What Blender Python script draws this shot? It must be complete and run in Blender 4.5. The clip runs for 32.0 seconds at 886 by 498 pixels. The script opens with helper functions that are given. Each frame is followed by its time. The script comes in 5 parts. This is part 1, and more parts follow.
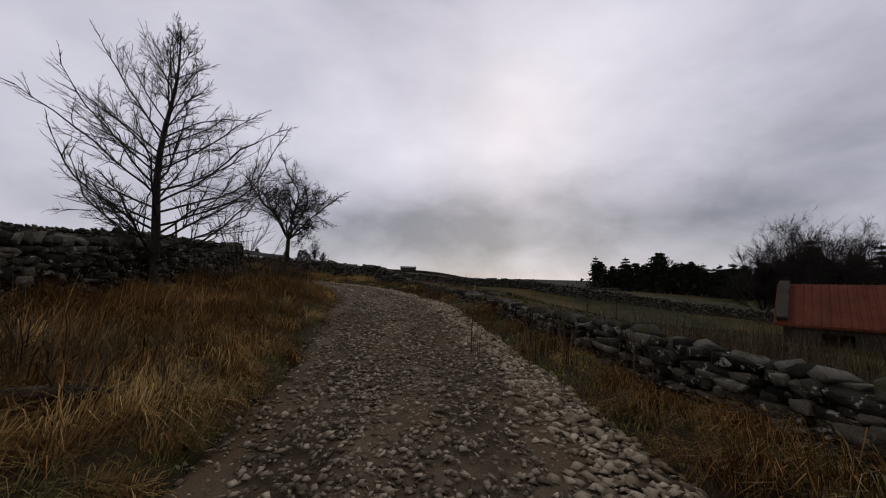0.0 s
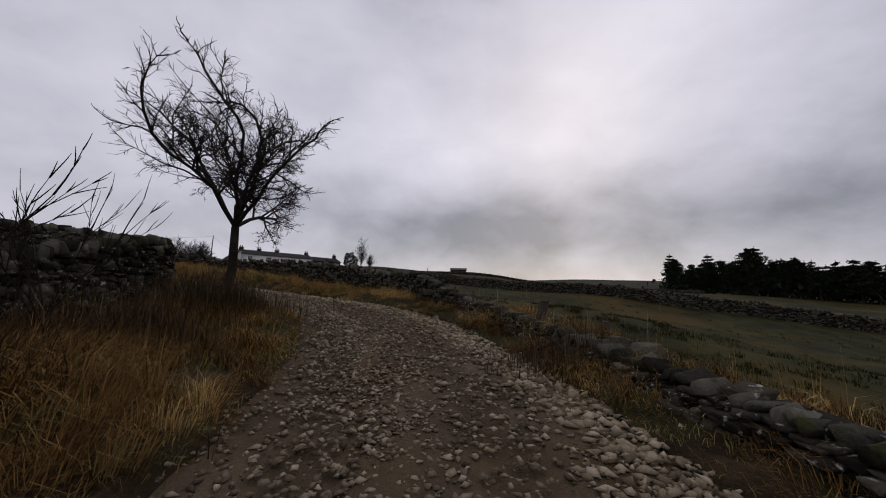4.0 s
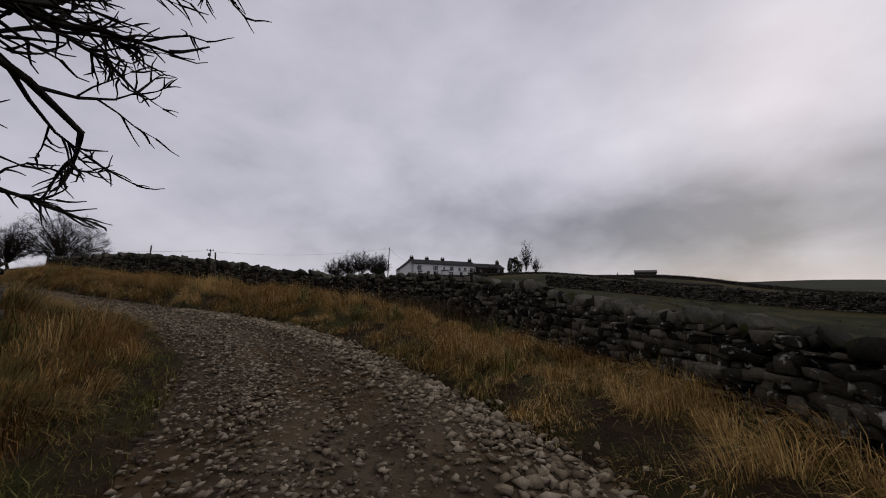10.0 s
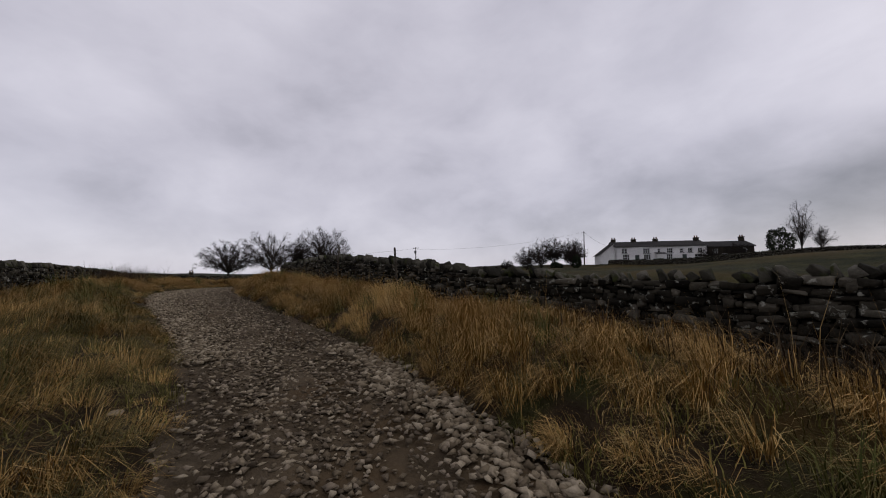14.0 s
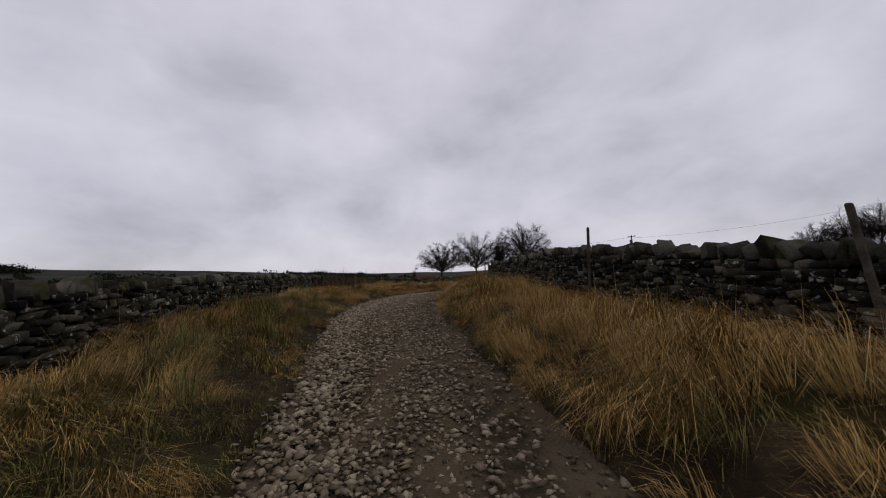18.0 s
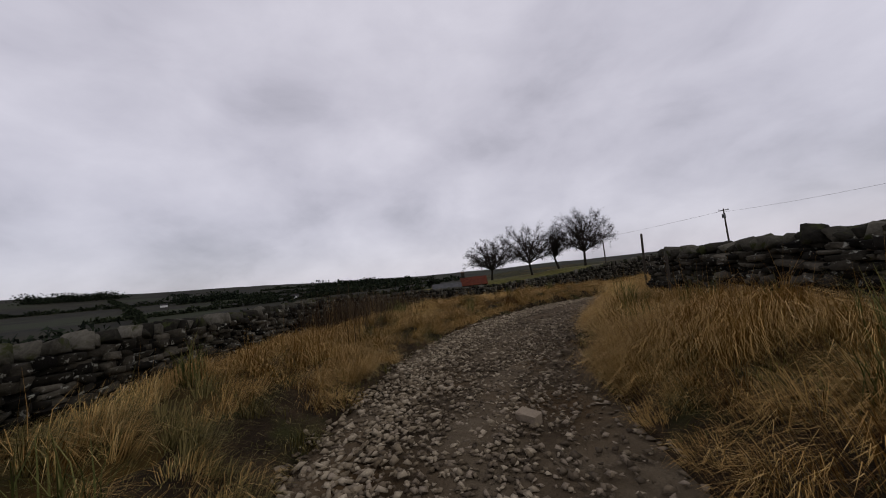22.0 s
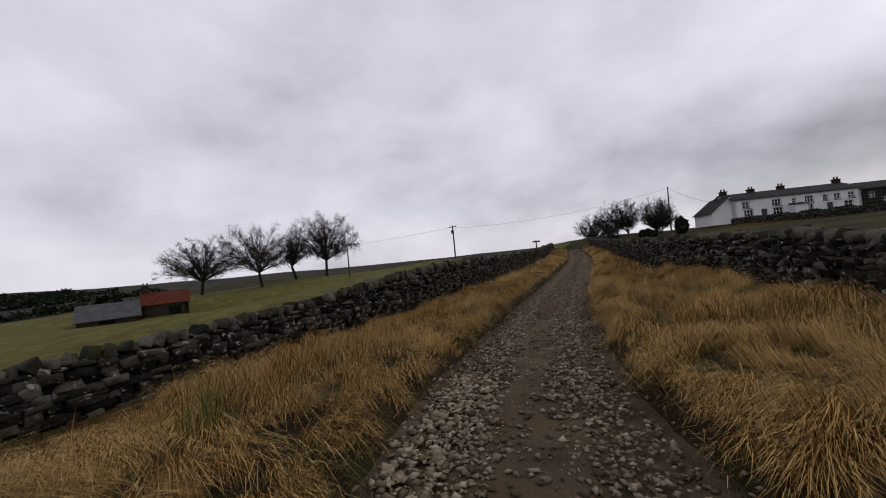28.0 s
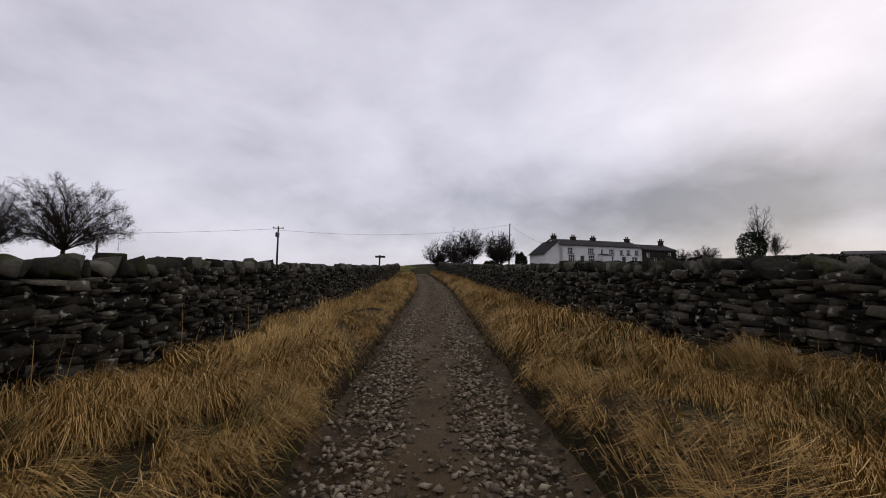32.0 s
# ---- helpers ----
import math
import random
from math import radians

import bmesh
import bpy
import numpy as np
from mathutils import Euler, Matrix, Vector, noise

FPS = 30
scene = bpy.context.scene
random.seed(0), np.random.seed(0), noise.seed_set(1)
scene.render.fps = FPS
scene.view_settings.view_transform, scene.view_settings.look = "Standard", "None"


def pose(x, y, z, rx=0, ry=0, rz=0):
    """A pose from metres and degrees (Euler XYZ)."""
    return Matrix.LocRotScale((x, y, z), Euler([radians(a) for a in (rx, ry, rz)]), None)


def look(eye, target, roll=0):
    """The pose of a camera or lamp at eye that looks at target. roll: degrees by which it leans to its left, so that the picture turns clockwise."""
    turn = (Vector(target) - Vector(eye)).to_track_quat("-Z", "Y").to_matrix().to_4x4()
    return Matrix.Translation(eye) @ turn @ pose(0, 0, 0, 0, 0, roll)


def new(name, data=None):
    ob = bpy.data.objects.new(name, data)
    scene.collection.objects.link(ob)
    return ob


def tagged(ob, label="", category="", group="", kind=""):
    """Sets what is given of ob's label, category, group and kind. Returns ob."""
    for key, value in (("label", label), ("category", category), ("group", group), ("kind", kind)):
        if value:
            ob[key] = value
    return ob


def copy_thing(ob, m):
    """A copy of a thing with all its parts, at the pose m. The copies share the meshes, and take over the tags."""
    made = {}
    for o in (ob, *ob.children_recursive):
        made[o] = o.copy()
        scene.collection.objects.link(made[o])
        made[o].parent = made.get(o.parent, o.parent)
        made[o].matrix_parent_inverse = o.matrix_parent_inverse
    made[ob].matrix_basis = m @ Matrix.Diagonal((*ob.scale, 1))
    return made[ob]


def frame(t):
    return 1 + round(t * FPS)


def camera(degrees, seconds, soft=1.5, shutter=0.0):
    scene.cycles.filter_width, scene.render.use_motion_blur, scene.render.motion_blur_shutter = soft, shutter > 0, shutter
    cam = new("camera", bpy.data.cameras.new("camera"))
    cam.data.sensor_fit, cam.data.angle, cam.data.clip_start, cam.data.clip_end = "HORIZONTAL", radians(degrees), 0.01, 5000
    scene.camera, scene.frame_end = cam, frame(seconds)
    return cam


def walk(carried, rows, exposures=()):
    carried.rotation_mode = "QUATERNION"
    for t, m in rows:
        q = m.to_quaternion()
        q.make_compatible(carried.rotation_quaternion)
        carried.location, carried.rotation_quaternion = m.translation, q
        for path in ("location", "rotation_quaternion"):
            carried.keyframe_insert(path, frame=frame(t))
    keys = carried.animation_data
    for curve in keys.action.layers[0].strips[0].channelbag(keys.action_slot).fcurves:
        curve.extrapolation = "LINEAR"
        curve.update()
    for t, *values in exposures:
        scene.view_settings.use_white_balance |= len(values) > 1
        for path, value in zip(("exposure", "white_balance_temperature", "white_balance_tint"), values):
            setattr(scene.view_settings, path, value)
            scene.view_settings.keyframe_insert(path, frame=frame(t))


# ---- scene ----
cam = camera(103.3, 32.0, 1.0)
PATH = [
    (0.0, pose(-0.000, 0.000, 1.500, 96.44, -1.88, -8.50)),
    (0.5, pose(0.049, 1.023, 1.574, 97.70, -2.48, -7.63)),
    (1.0, pose(0.068, 2.062, 1.650, 96.62, -3.70, -6.33)),
    (1.5, pose(0.111, 3.066, 1.733, 96.65, -3.24, -5.75)),
    (2.0, pose(0.107, 4.057, 1.792, 96.61, -5.11, -5.17)),
    (2.5, pose(0.160, 5.050, 1.869, 96.38, -3.06, -4.39)),
    (3.0, pose(0.165, 6.030, 1.951, 97.16, -3.30, -3.76)),
    (3.5, pose(0.148, 7.006, 2.022, 96.66, -2.66, -2.06)),
    (5.5, pose(-0.038, 10.518, 2.507, 95.98, -2.27, 4.22)),
    (6.0, pose(-0.241, 11.327, 2.543, 95.38, -4.58, 5.35)),
    (6.5, pose(-0.380, 12.122, 2.592, 95.88, -2.56, 7.10)),
    (7.0, pose(-0.624, 12.899, 2.598, 94.22, -4.68, 8.96)),
    (7.5, pose(-0.828, 13.661, 2.625, 95.74, -3.97, 10.81)),
    (8.0, pose(-1.087, 14.463, 2.683, 95.10, -2.65, 13.05)),
    (8.5, pose(-1.371, 15.102, 2.745, 96.09, -2.71, 15.77)),
    (9.0, pose(-1.653, 15.720, 2.813, 97.60, -2.14, 18.66)),
    (9.5, pose(-1.973, 16.327, 2.888, 96.43, -0.09, 22.80)),
    (10.0, pose(-2.413, 16.896, 2.952, 96.45, -1.21, 25.84)),
    (10.5, pose(-2.915, 17.533, 2.987, 95.74, -1.09, 28.76)),
    (11.0, pose(-3.508, 18.162, 3.034, 96.72, -1.70, 31.64)),
    (11.5, pose(-4.176, 18.687, 3.091, 95.30, -2.21, 35.61)),
    (12.0, pose(-4.850, 19.174, 3.109, 94.78, -1.94, 39.94)),
    (12.5, pose(-5.617, 19.618, 3.142, 94.14, -2.73, 44.24)),
    (13.0, pose(-6.327, 20.092, 3.219, 95.52, -0.91, 48.34)),
    (13.5, pose(-6.962, 20.496, 3.300, 95.12, 0.23, 52.04)),
    (15.5, pose(-8.960, 21.387, 3.467, 94.32, 0.48, 67.16)),
    (16.0, pose(-9.742, 21.516, 3.522, 94.69, 1.02, 71.20)),
    (16.5, pose(-10.567, 21.624, 3.555, 94.73, 1.86, 75.84)),
    (17.0, pose(-11.424, 21.668, 3.595, 94.42, 1.62, 79.21)),
    (17.5, pose(-12.361, 21.700, 3.626, 94.40, 3.27, 83.65)),
    (18.0, pose(-13.405, 21.602, 3.668, 94.35, 2.00, 87.25)),
    (18.5, pose(-14.513, 21.607, 3.703, 94.52, 4.34, 89.42)),
    (19.0, pose(-15.567, 21.549, 3.761, 94.67, 4.77, 90.72)),
    (19.5, pose(-16.557, 21.474, 3.818, 95.82, 5.43, 92.77)),
    (20.0, pose(-17.593, 21.332, 3.889, 95.52, 6.04, 94.95)),
    (20.5, pose(-18.625, 21.152, 3.955, 96.37, 6.78, 96.97)),
    (21.0, pose(-19.657, 20.970, 4.014, 96.09, 5.97, 97.33)),
    (21.5, pose(-20.725, 20.834, 4.073, 94.54, 6.95, 96.72)),
    (22.0, pose(-21.777, 20.715, 4.108, 94.76, 6.18, 94.77)),
    (22.5, pose(-22.838, 20.651, 4.145, 94.43, 6.83, 92.11)),
    (23.0, pose(-23.890, 20.617, 4.161, 93.90, 5.38, 90.12)),
    (23.5, pose(-24.882, 20.627, 4.166, 93.68, 5.32, 88.31)),
    (24.0, pose(-25.806, 20.675, 4.176, 93.70, 4.91, 86.61)),
    (24.5, pose(-26.728, 20.737, 4.196, 93.40, 4.46, 85.13)),
    (26.5, pose(-31.073, 22.071, 4.272, 92.23, 5.33, 70.79)),
    (27.0, pose(-32.087, 22.595, 4.235, 91.24, 6.56, 65.59)),
    (27.5, pose(-33.059, 23.200, 4.223, 91.49, 6.26, 59.60)),
    (28.0, pose(-34.005, 23.908, 4.208, 91.99, 5.54, 53.79)),
    (28.5, pose(-34.969, 24.805, 4.165, 90.66, 5.63, 48.03)),
    (29.0, pose(-35.924, 25.781, 4.138, 91.05, 5.07, 42.70)),
    (29.5, pose(-36.712, 26.696, 4.091, 90.80, 3.52, 39.09)),
    (30.0, pose(-37.352, 27.505, 4.074, 90.99, 3.66, 37.46)),
    (30.5, pose(-38.100, 28.431, 4.048, 90.89, 1.68, 35.73)),
    (31.0, pose(-38.922, 29.604, 4.021, 91.60, 1.20, 33.51)),
    (31.5, pose(-39.779, 30.915, 4.007, 91.92, -1.21, 30.63)),
    (32.0, pose(-40.566, 32.323, 4.042, 94.05, -0.63, 28.69)),
]
walk(cam, PATH, [(0.0, -0.1), (6.0, -0.18), (9.0, -0.3), (13.0, -0.14), (22.0, -0.14), (25.0, -0.04), (28.0, 0.06), (32.0, 0.06)])

# world, sun and exposure are set here
world = bpy.data.worlds.new("overcast")
scene.world = world
world.use_nodes = True
wn, wl = world.node_tree.nodes, world.node_tree.links
wn.clear()
w_out, w_bg = wn.new("ShaderNodeOutputWorld"), wn.new("ShaderNodeBackground")
w_co, w_sep, w_com = wn.new("ShaderNodeTexCoord"), wn.new("ShaderNodeSeparateXYZ"), wn.new("ShaderNodeCombineXYZ")
wl.new(w_co.outputs["Generated"], w_sep.inputs[0])


def wmath(op, a, b):
    n = wn.new("ShaderNodeMath")
    n.operation = op
    for i, v in enumerate((a, b)):
        if isinstance(v, (int, float)):
            n.inputs[i].default_value = v
        else:
            wl.new(v, n.inputs[i])
    return n.outputs[0]


w_rise = wmath("ADD", wmath("MAXIMUM", w_sep.outputs[2], 0.0), 0.75)
for i_ in (0, 1):
    wl.new(wmath("DIVIDE", w_sep.outputs[i_], w_rise), w_com.inputs[i_])
wl.new(wmath("MULTIPLY", w_sep.outputs[2], 1.2), w_com.inputs[2])
w_big, w_small = wn.new("ShaderNodeTexNoise"), wn.new("ShaderNodeTexNoise")
for n, sc, det, rough in ((w_big, 1.9, 2.0, 0.45), (w_small, 5.2, 7.0, 0.55)):
    n.inputs["Scale"].default_value, n.inputs["Detail"].default_value, n.inputs["Roughness"].default_value = sc, det, rough
    n.inputs["Distortion"].default_value = 0.2
    wl.new(w_com.outputs[0], n.inputs["Vector"])
w_sum = wmath("ADD", wmath("MULTIPLY", w_big.outputs["Fac"], 0.66), wmath("MULTIPLY", w_small.outputs["Fac"], 0.34))
# the cloud thickens low down, most of all towards the north-east
w_low = wmath("MAXIMUM", wmath("SUBTRACT", 1.0, wmath("MULTIPLY", wmath("ABSOLUTE", wmath("SUBTRACT", w_sep.outputs[2], 0.19), 0.0), 4.0)), 0.0)
w_ne = wmath("POWER", wmath("MAXIMUM", wmath("ADD", wmath("MULTIPLY", w_sep.outputs[0], 0.42), wmath("MULTIPLY", w_sep.outputs[1], 0.9)), 0.0), 3.0)
w_sum = wmath("SUBTRACT", w_sum, wmath("MULTIPLY", w_low, wmath("ADD", 0.062, wmath("MULTIPLY", w_ne, 0.25))))
w_ramp = wn.new("ShaderNodeValToRGB")
w_ramp.color_ramp.elements[0].position, w_ramp.color_ramp.elements[1].position = 0.17, 0.66
w_ramp.color_ramp.elements[0].color, w_ramp.color_ramp.elements[1].color = (0.19, 0.187, 0.225, 1), (0.75, 0.725, 0.81, 1)
e = w_ramp.color_ramp.elements.new(0.46)
e.color = (0.57, 0.55, 0.63, 1)
wl.new(w_sum, w_ramp.inputs[0])
w_sky = wn.new("ShaderNodeTexSky")
w_sky.sky_type, w_sky.sun_disc, w_sky.sun_elevation, w_sky.sun_rotation = "NISHITA", False, radians(28), radians(20)
w_mix = wn.new("ShaderNodeMixRGB")
w_mix.inputs[0].default_value = 0.012
wl.new(w_ramp.outputs[0], w_mix.inputs[1])
wl.new(w_sky.outputs[0], w_mix.inputs[2])
wl.new(w_mix.outputs[0], w_bg.inputs[0])
w_bg.inputs[1].default_value = 1.0
wl.new(w_bg.outputs[0], w_out.inputs[0])
sun_data = bpy.data.lights.new("sun", "SUN")
sun_data.energy, sun_data.angle, sun_data.color = 0.4, radians(40), (1.0, 0.97, 0.93)
sun = new("sun", sun_data)
sun.matrix_world = look((0, 0, 60), (-20, -55, 0))


# ---- materials ----
def noise_fac(nt, scale, detail=5.0, rough=0.6, coord="Object"):
    co = nt.nodes.new("ShaderNodeNewGeometry") if coord == "World" else nt.nodes.new("ShaderNodeTexCoord")
    n = nt.nodes.new("ShaderNodeTexNoise")
    n.inputs["Scale"].default_value, n.inputs["Detail"].default_value, n.inputs["Roughness"].default_value = scale, detail, rough
    nt.links.new(co.outputs["Position" if coord == "World" else coord], n.inputs["Vector"])
    return n.outputs["Fac"]


def ramp(nt, fac, stops):
    r = nt.nodes.new("ShaderNodeValToRGB")
    el = r.color_ramp.elements
    while len(el) < len(stops):
        el.new(0.5)
    for e_, (p_, c_) in zip(el, stops):
        e_.position, e_.color = p_, (*c_, 1)
    nt.links.new(fac, r.inputs[0])
    return r.outputs[0]


def mix(nt, fac, a, b, mode="MIX"):
    m = nt.nodes.new("ShaderNodeMixRGB")
    m.blend_type = mode
    for i, v in zip((0, 1, 2), (fac, a, b)):
        if isinstance(v, (int, float)):
            m.inputs[i].default_value = v
        elif isinstance(v, tuple):
            m.inputs[i].default_value = (*v, 1)
        else:
            nt.links.new(v, m.inputs[i])
    return m.outputs[0]


def material(name, stops, scale=3.0, fine=40.0, rough=0.9, bump=0.4, bump_dist=0.02, coord="World", metal=0.0, vary="", second=None, spec=0.08):
    """Two scales of noise on a colour ramp; vary: Random of the object or island; second: (colour, scale, low, high) of stains."""
    m = bpy.data.materials.new(name)
    m.use_nodes = True
    nt = m.node_tree
    b = nt.nodes["Principled BSDF"]
    f = noise_fac(nt, scale, 6.0, 0.65, coord)
    if vary:
        g = nt.nodes.new("ShaderNodeObjectInfo" if vary == "object" else "ShaderNodeNewGeometry")
        rnd = g.outputs["Random" if vary == "object" else "Random Per Island"]
        f = mix(nt, 0.55, f, rnd)
    col = ramp(nt, f, stops)
    ff = noise_fac(nt, fine, 4.0, 0.7, coord)
    col = mix(nt, 0.55, col, ramp(nt, ff, [(0.25, (0.45, 0.45, 0.45)), (0.75, (1.35, 1.35, 1.35))]), "MULTIPLY")
    if second:
        c2, sc2, lo, hi = second
        col = mix(nt, ramp(nt, noise_fac(nt, sc2, 5.0, 0.6, coord), [(lo, (0, 0, 0)), (hi, (1, 1, 1))]), col, c2)
    nt.links.new(col, b.inputs["Base Color"])
    b.inputs["Roughness"].default_value, b.inputs["Metallic"].default_value, b.inputs["Specular IOR Level"].default_value = rough, metal, spec
    if bump:
        bp = nt.nodes.new("ShaderNodeBump")
        bp.inputs["Strength"].default_value, bp.inputs["Distance"].default_value = bump, bump_dist
        nt.links.new(mix(nt, 0.5, ff, f), bp.inputs["Height"])
        nt.links.new(bp.outputs[0], b.inputs["Normal"])
    return m


M_VERGE = material("verge_soil", [(0.25, (0.0152, 0.0092, 0.0031)), (0.5, (0.0434, 0.0260, 0.0069)), (0.75, (0.0781, 0.0483, 0.0116))], 1.3, 22, 0.95, 0.8, 0.06, second=((0.0195, 0.0193, 0.0046), 0.6, 0.5, 0.68))
M_BANK = material("bank_earth", [(0.25, (0.010, 0.0068, 0.0036)), (0.5, (0.028, 0.0185, 0.0095)), (0.75, (0.062, 0.043, 0.0225))], 2.6, 34, 0.95, 1.0, 0.06, second=((0.03, 0.031, 0.009), 1.1, 0.5, 0.66))
M_PASTURE = material("pasture_grass", [(0.3, (0.0065, 0.0072, 0.002)), (0.5, (0.019, 0.020, 0.0048)), (0.7, (0.046, 0.042, 0.011))], 0.5, 3.5, 0.95, 1.0, 0.15, second=((0.05, 0.034, 0.008), 0.09, 0.48, 0.62))
M_TURF = material("grazed_pasture", [(0.3, (0.046, 0.044, 0.010)), (0.5, (0.088, 0.083, 0.019)), (0.72, (0.145, 0.128, 0.036))], 0.6, 5.0, 0.95, 1.0, 0.1, second=((0.0720, 0.0480, 0.0112), 0.12, 0.52, 0.68))
M_MOOR = material("moorland", [(0.3, (0.0099, 0.0095, 0.0077)), (0.5, (0.0189, 0.0180, 0.0108)), (0.7, (0.0337, 0.0315, 0.0158))], 0.016, 0.25, 0.95, 0.6, 0.5, second=((0.0225, 0.0261, 0.0117), 0.008, 0.50, 0.56))
M_GRAVEL = material("gravel_track", [(0.25, (0.0398, 0.0272, 0.0154)), (0.5, (0.0868, 0.0645, 0.0389)), (0.75, (0.1520, 0.1219, 0.0805))], 1.6, 42, 0.9, 1.0, 0.05, second=((0.0724, 0.0459, 0.0215), 0.8, 0.48, 0.66))
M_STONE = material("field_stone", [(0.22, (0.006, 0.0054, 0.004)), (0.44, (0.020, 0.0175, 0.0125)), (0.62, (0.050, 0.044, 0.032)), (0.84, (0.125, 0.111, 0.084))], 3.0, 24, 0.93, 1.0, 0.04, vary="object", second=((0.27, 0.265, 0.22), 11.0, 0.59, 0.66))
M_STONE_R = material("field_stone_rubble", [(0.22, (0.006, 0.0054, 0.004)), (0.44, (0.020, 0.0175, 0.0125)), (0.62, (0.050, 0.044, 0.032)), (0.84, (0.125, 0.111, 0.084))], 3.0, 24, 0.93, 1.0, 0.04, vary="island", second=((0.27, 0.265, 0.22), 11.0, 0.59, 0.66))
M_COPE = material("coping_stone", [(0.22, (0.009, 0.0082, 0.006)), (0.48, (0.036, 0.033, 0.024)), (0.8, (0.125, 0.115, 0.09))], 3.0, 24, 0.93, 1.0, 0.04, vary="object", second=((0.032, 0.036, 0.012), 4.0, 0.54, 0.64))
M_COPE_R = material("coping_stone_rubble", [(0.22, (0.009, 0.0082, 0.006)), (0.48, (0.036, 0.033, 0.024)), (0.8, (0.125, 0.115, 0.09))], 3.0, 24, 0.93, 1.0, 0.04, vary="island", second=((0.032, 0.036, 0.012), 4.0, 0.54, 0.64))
# wall filling coloured near-black, so joints between the stones look shaded
M_CORE = material("wall_heart_gap_shade", [(0.3, (0.0037, 0.0035, 0.0030)), (0.7, (0.0112, 0.0105, 0.0085))], 6, 40, 0.95, 0.8, 0.03)
M_CHIP = material("limestone_chippings", [(0.2, (0.0880, 0.0663, 0.0413)), (0.5, (0.1936, 0.1536, 0.0999)), (0.8, (0.3520, 0.2951, 0.2066))], 9, 60, 0.88, 0.5, 0.01, vary="island")
M_STRAW = material("dead_grass", [(0.15, (0.10, 0.054, 0.017)), (0.4, (0.28, 0.165, 0.050)), (0.65, (0.45, 0.29, 0.098)), (0.9, (0.62, 0.47, 0.22))], 0.7, 30, 0.8, 0.0, vary="island")
M_GREEN = material("green_grass", [(0.2, (0.05, 0.05, 0.013)), (0.5, (0.125, 0.115, 0.03)), (0.85, (0.24, 0.20, 0.06))], 0.7, 30, 0.8, 0.0, vary="island")
M_WEED = material("dead_weeds", [(0.2, (0.0210, 0.0132, 0.0078)), (0.5, (0.0510, 0.0330, 0.0180)), (0.85, (0.1200, 0.0900, 0.0480))], 0.7, 30, 0.85, 0.0, vary="island")
M_BARK = material("dark_bark", [(0.25, (0.0084, 0.0070, 0.0056)), (0.5, (0.0245, 0.0203, 0.0154)), (0.75, (0.0525, 0.0462, 0.0350))], 5, 45, 0.92, 0.9, 0.02, coord="Object")
M_TWIG = material("twigs", [(0.3, (0.0096, 0.0072, 0.0060)), (0.7, (0.0270, 0.0204, 0.0168))], 4, 30, 0.9, 0.0, coord="Object")
M_NEEDLE = material("conifer_needles", [(0.2, (0.006, 0.009, 0.006)), (0.5, (0.014, 0.02, 0.011)), (0.85, (0.03, 0.038, 0.02))], 0.5, 12, 0.9, 0.0, vary="island", coord="Object")
M_WOOD = material("weathered_post_wood", [(0.25, (0.02, 0.017, 0.013)), (0.5, (0.05, 0.042, 0.032)), (0.8, (0.10, 0.088, 0.07))], 7, 60, 0.9, 0.7, 0.01, coord="Object")
M_POLE = material("creosoted_pole", [(0.25, (0.025, 0.02, 0.016)), (0.75, (0.08, 0.065, 0.05))], 4, 40, 0.85, 0.4, 0.01, coord="Object")
M_METAL = material("grey_metal", [(0.3, (0.12, 0.12, 0.125)), (0.7, (0.2, 0.2, 0.21))], 5, 40, 0.5, 0.1, 0.005, metal=0.7, coord="Object")
M_WHITE = material("white_render", [(0.25, (0.62, 0.61, 0.59)), (0.75, (0.82, 0.81, 0.79))], 0.5, 8, 0.85, 0.2, 0.01, coord="Object", second=((0.5, 0.48, 0.44), 0.35, 0.6, 0.8))
M_SLATE = material("stone_slate_roof", [(0.25, (0.035, 0.033, 0.032)), (0.75, (0.085, 0.08, 0.077))], 1.2, 20, 0.8, 0.5, 0.02, coord="Object", vary="object")
M_DSTONE = material("dark_stone_wall", [(0.25, (0.0162, 0.0137, 0.0101)), (0.5, (0.0342, 0.0288, 0.0209)), (0.8, (0.0576, 0.0486, 0.0360))], 1.8, 12, 0.92, 0.6, 0.03, coord="Object")
M_RED = material("rusted_red_sheet", [(0.25, (0.042, 0.0095, 0.0045)), (0.5, (0.082, 0.0195, 0.0085)), (0.8, (0.11, 0.036, 0.016))], 1.4, 18, 0.75, 0.3, 0.01, coord="Object", second=((0.0230, 0.0125, 0.0076), 0.7, 0.55, 0.72))
# near-black for panels that stand in for shade inside the barn doors
M_DARK = material("opening_shade", [(0.3, (0.006, 0.006, 0.006)), (0.7, (0.014, 0.013, 0.012))], 4, 30, 0.7, 0.0, coord="Object")
M_GREYROOF = material("grey_sheet_roof", [(0.25, (0.0420, 0.0420, 0.0420)), (0.75, (0.0900, 0.0900, 0.0900))], 1.0, 14, 0.7, 0.3, 0.01, coord="Object")
M_FRAME = material("white_window_frame", [(0.3, (0.55, 0.55, 0.53)), (0.7, (0.75, 0.75, 0.73))], 3, 20, 0.6, 0.0, coord="Object")
M_DOOR = material("painted_door", [(0.3, (0.04, 0.05, 0.045)), (0.7, (0.07, 0.085, 0.075))], 3, 20, 0.6, 0.0, coord="Object")
M_POT = material("clay_pot", [(0.3, (0.12, 0.07, 0.045)), (0.7, (0.22, 0.13, 0.085))], 4, 30, 0.85, 0.2, 0.01, coord="Object")
M_GLASS = bpy.data.materials.new("window_glass")
M_GLASS.use_nodes = True
gb = M_GLASS.node_tree.nodes["Principled BSDF"]
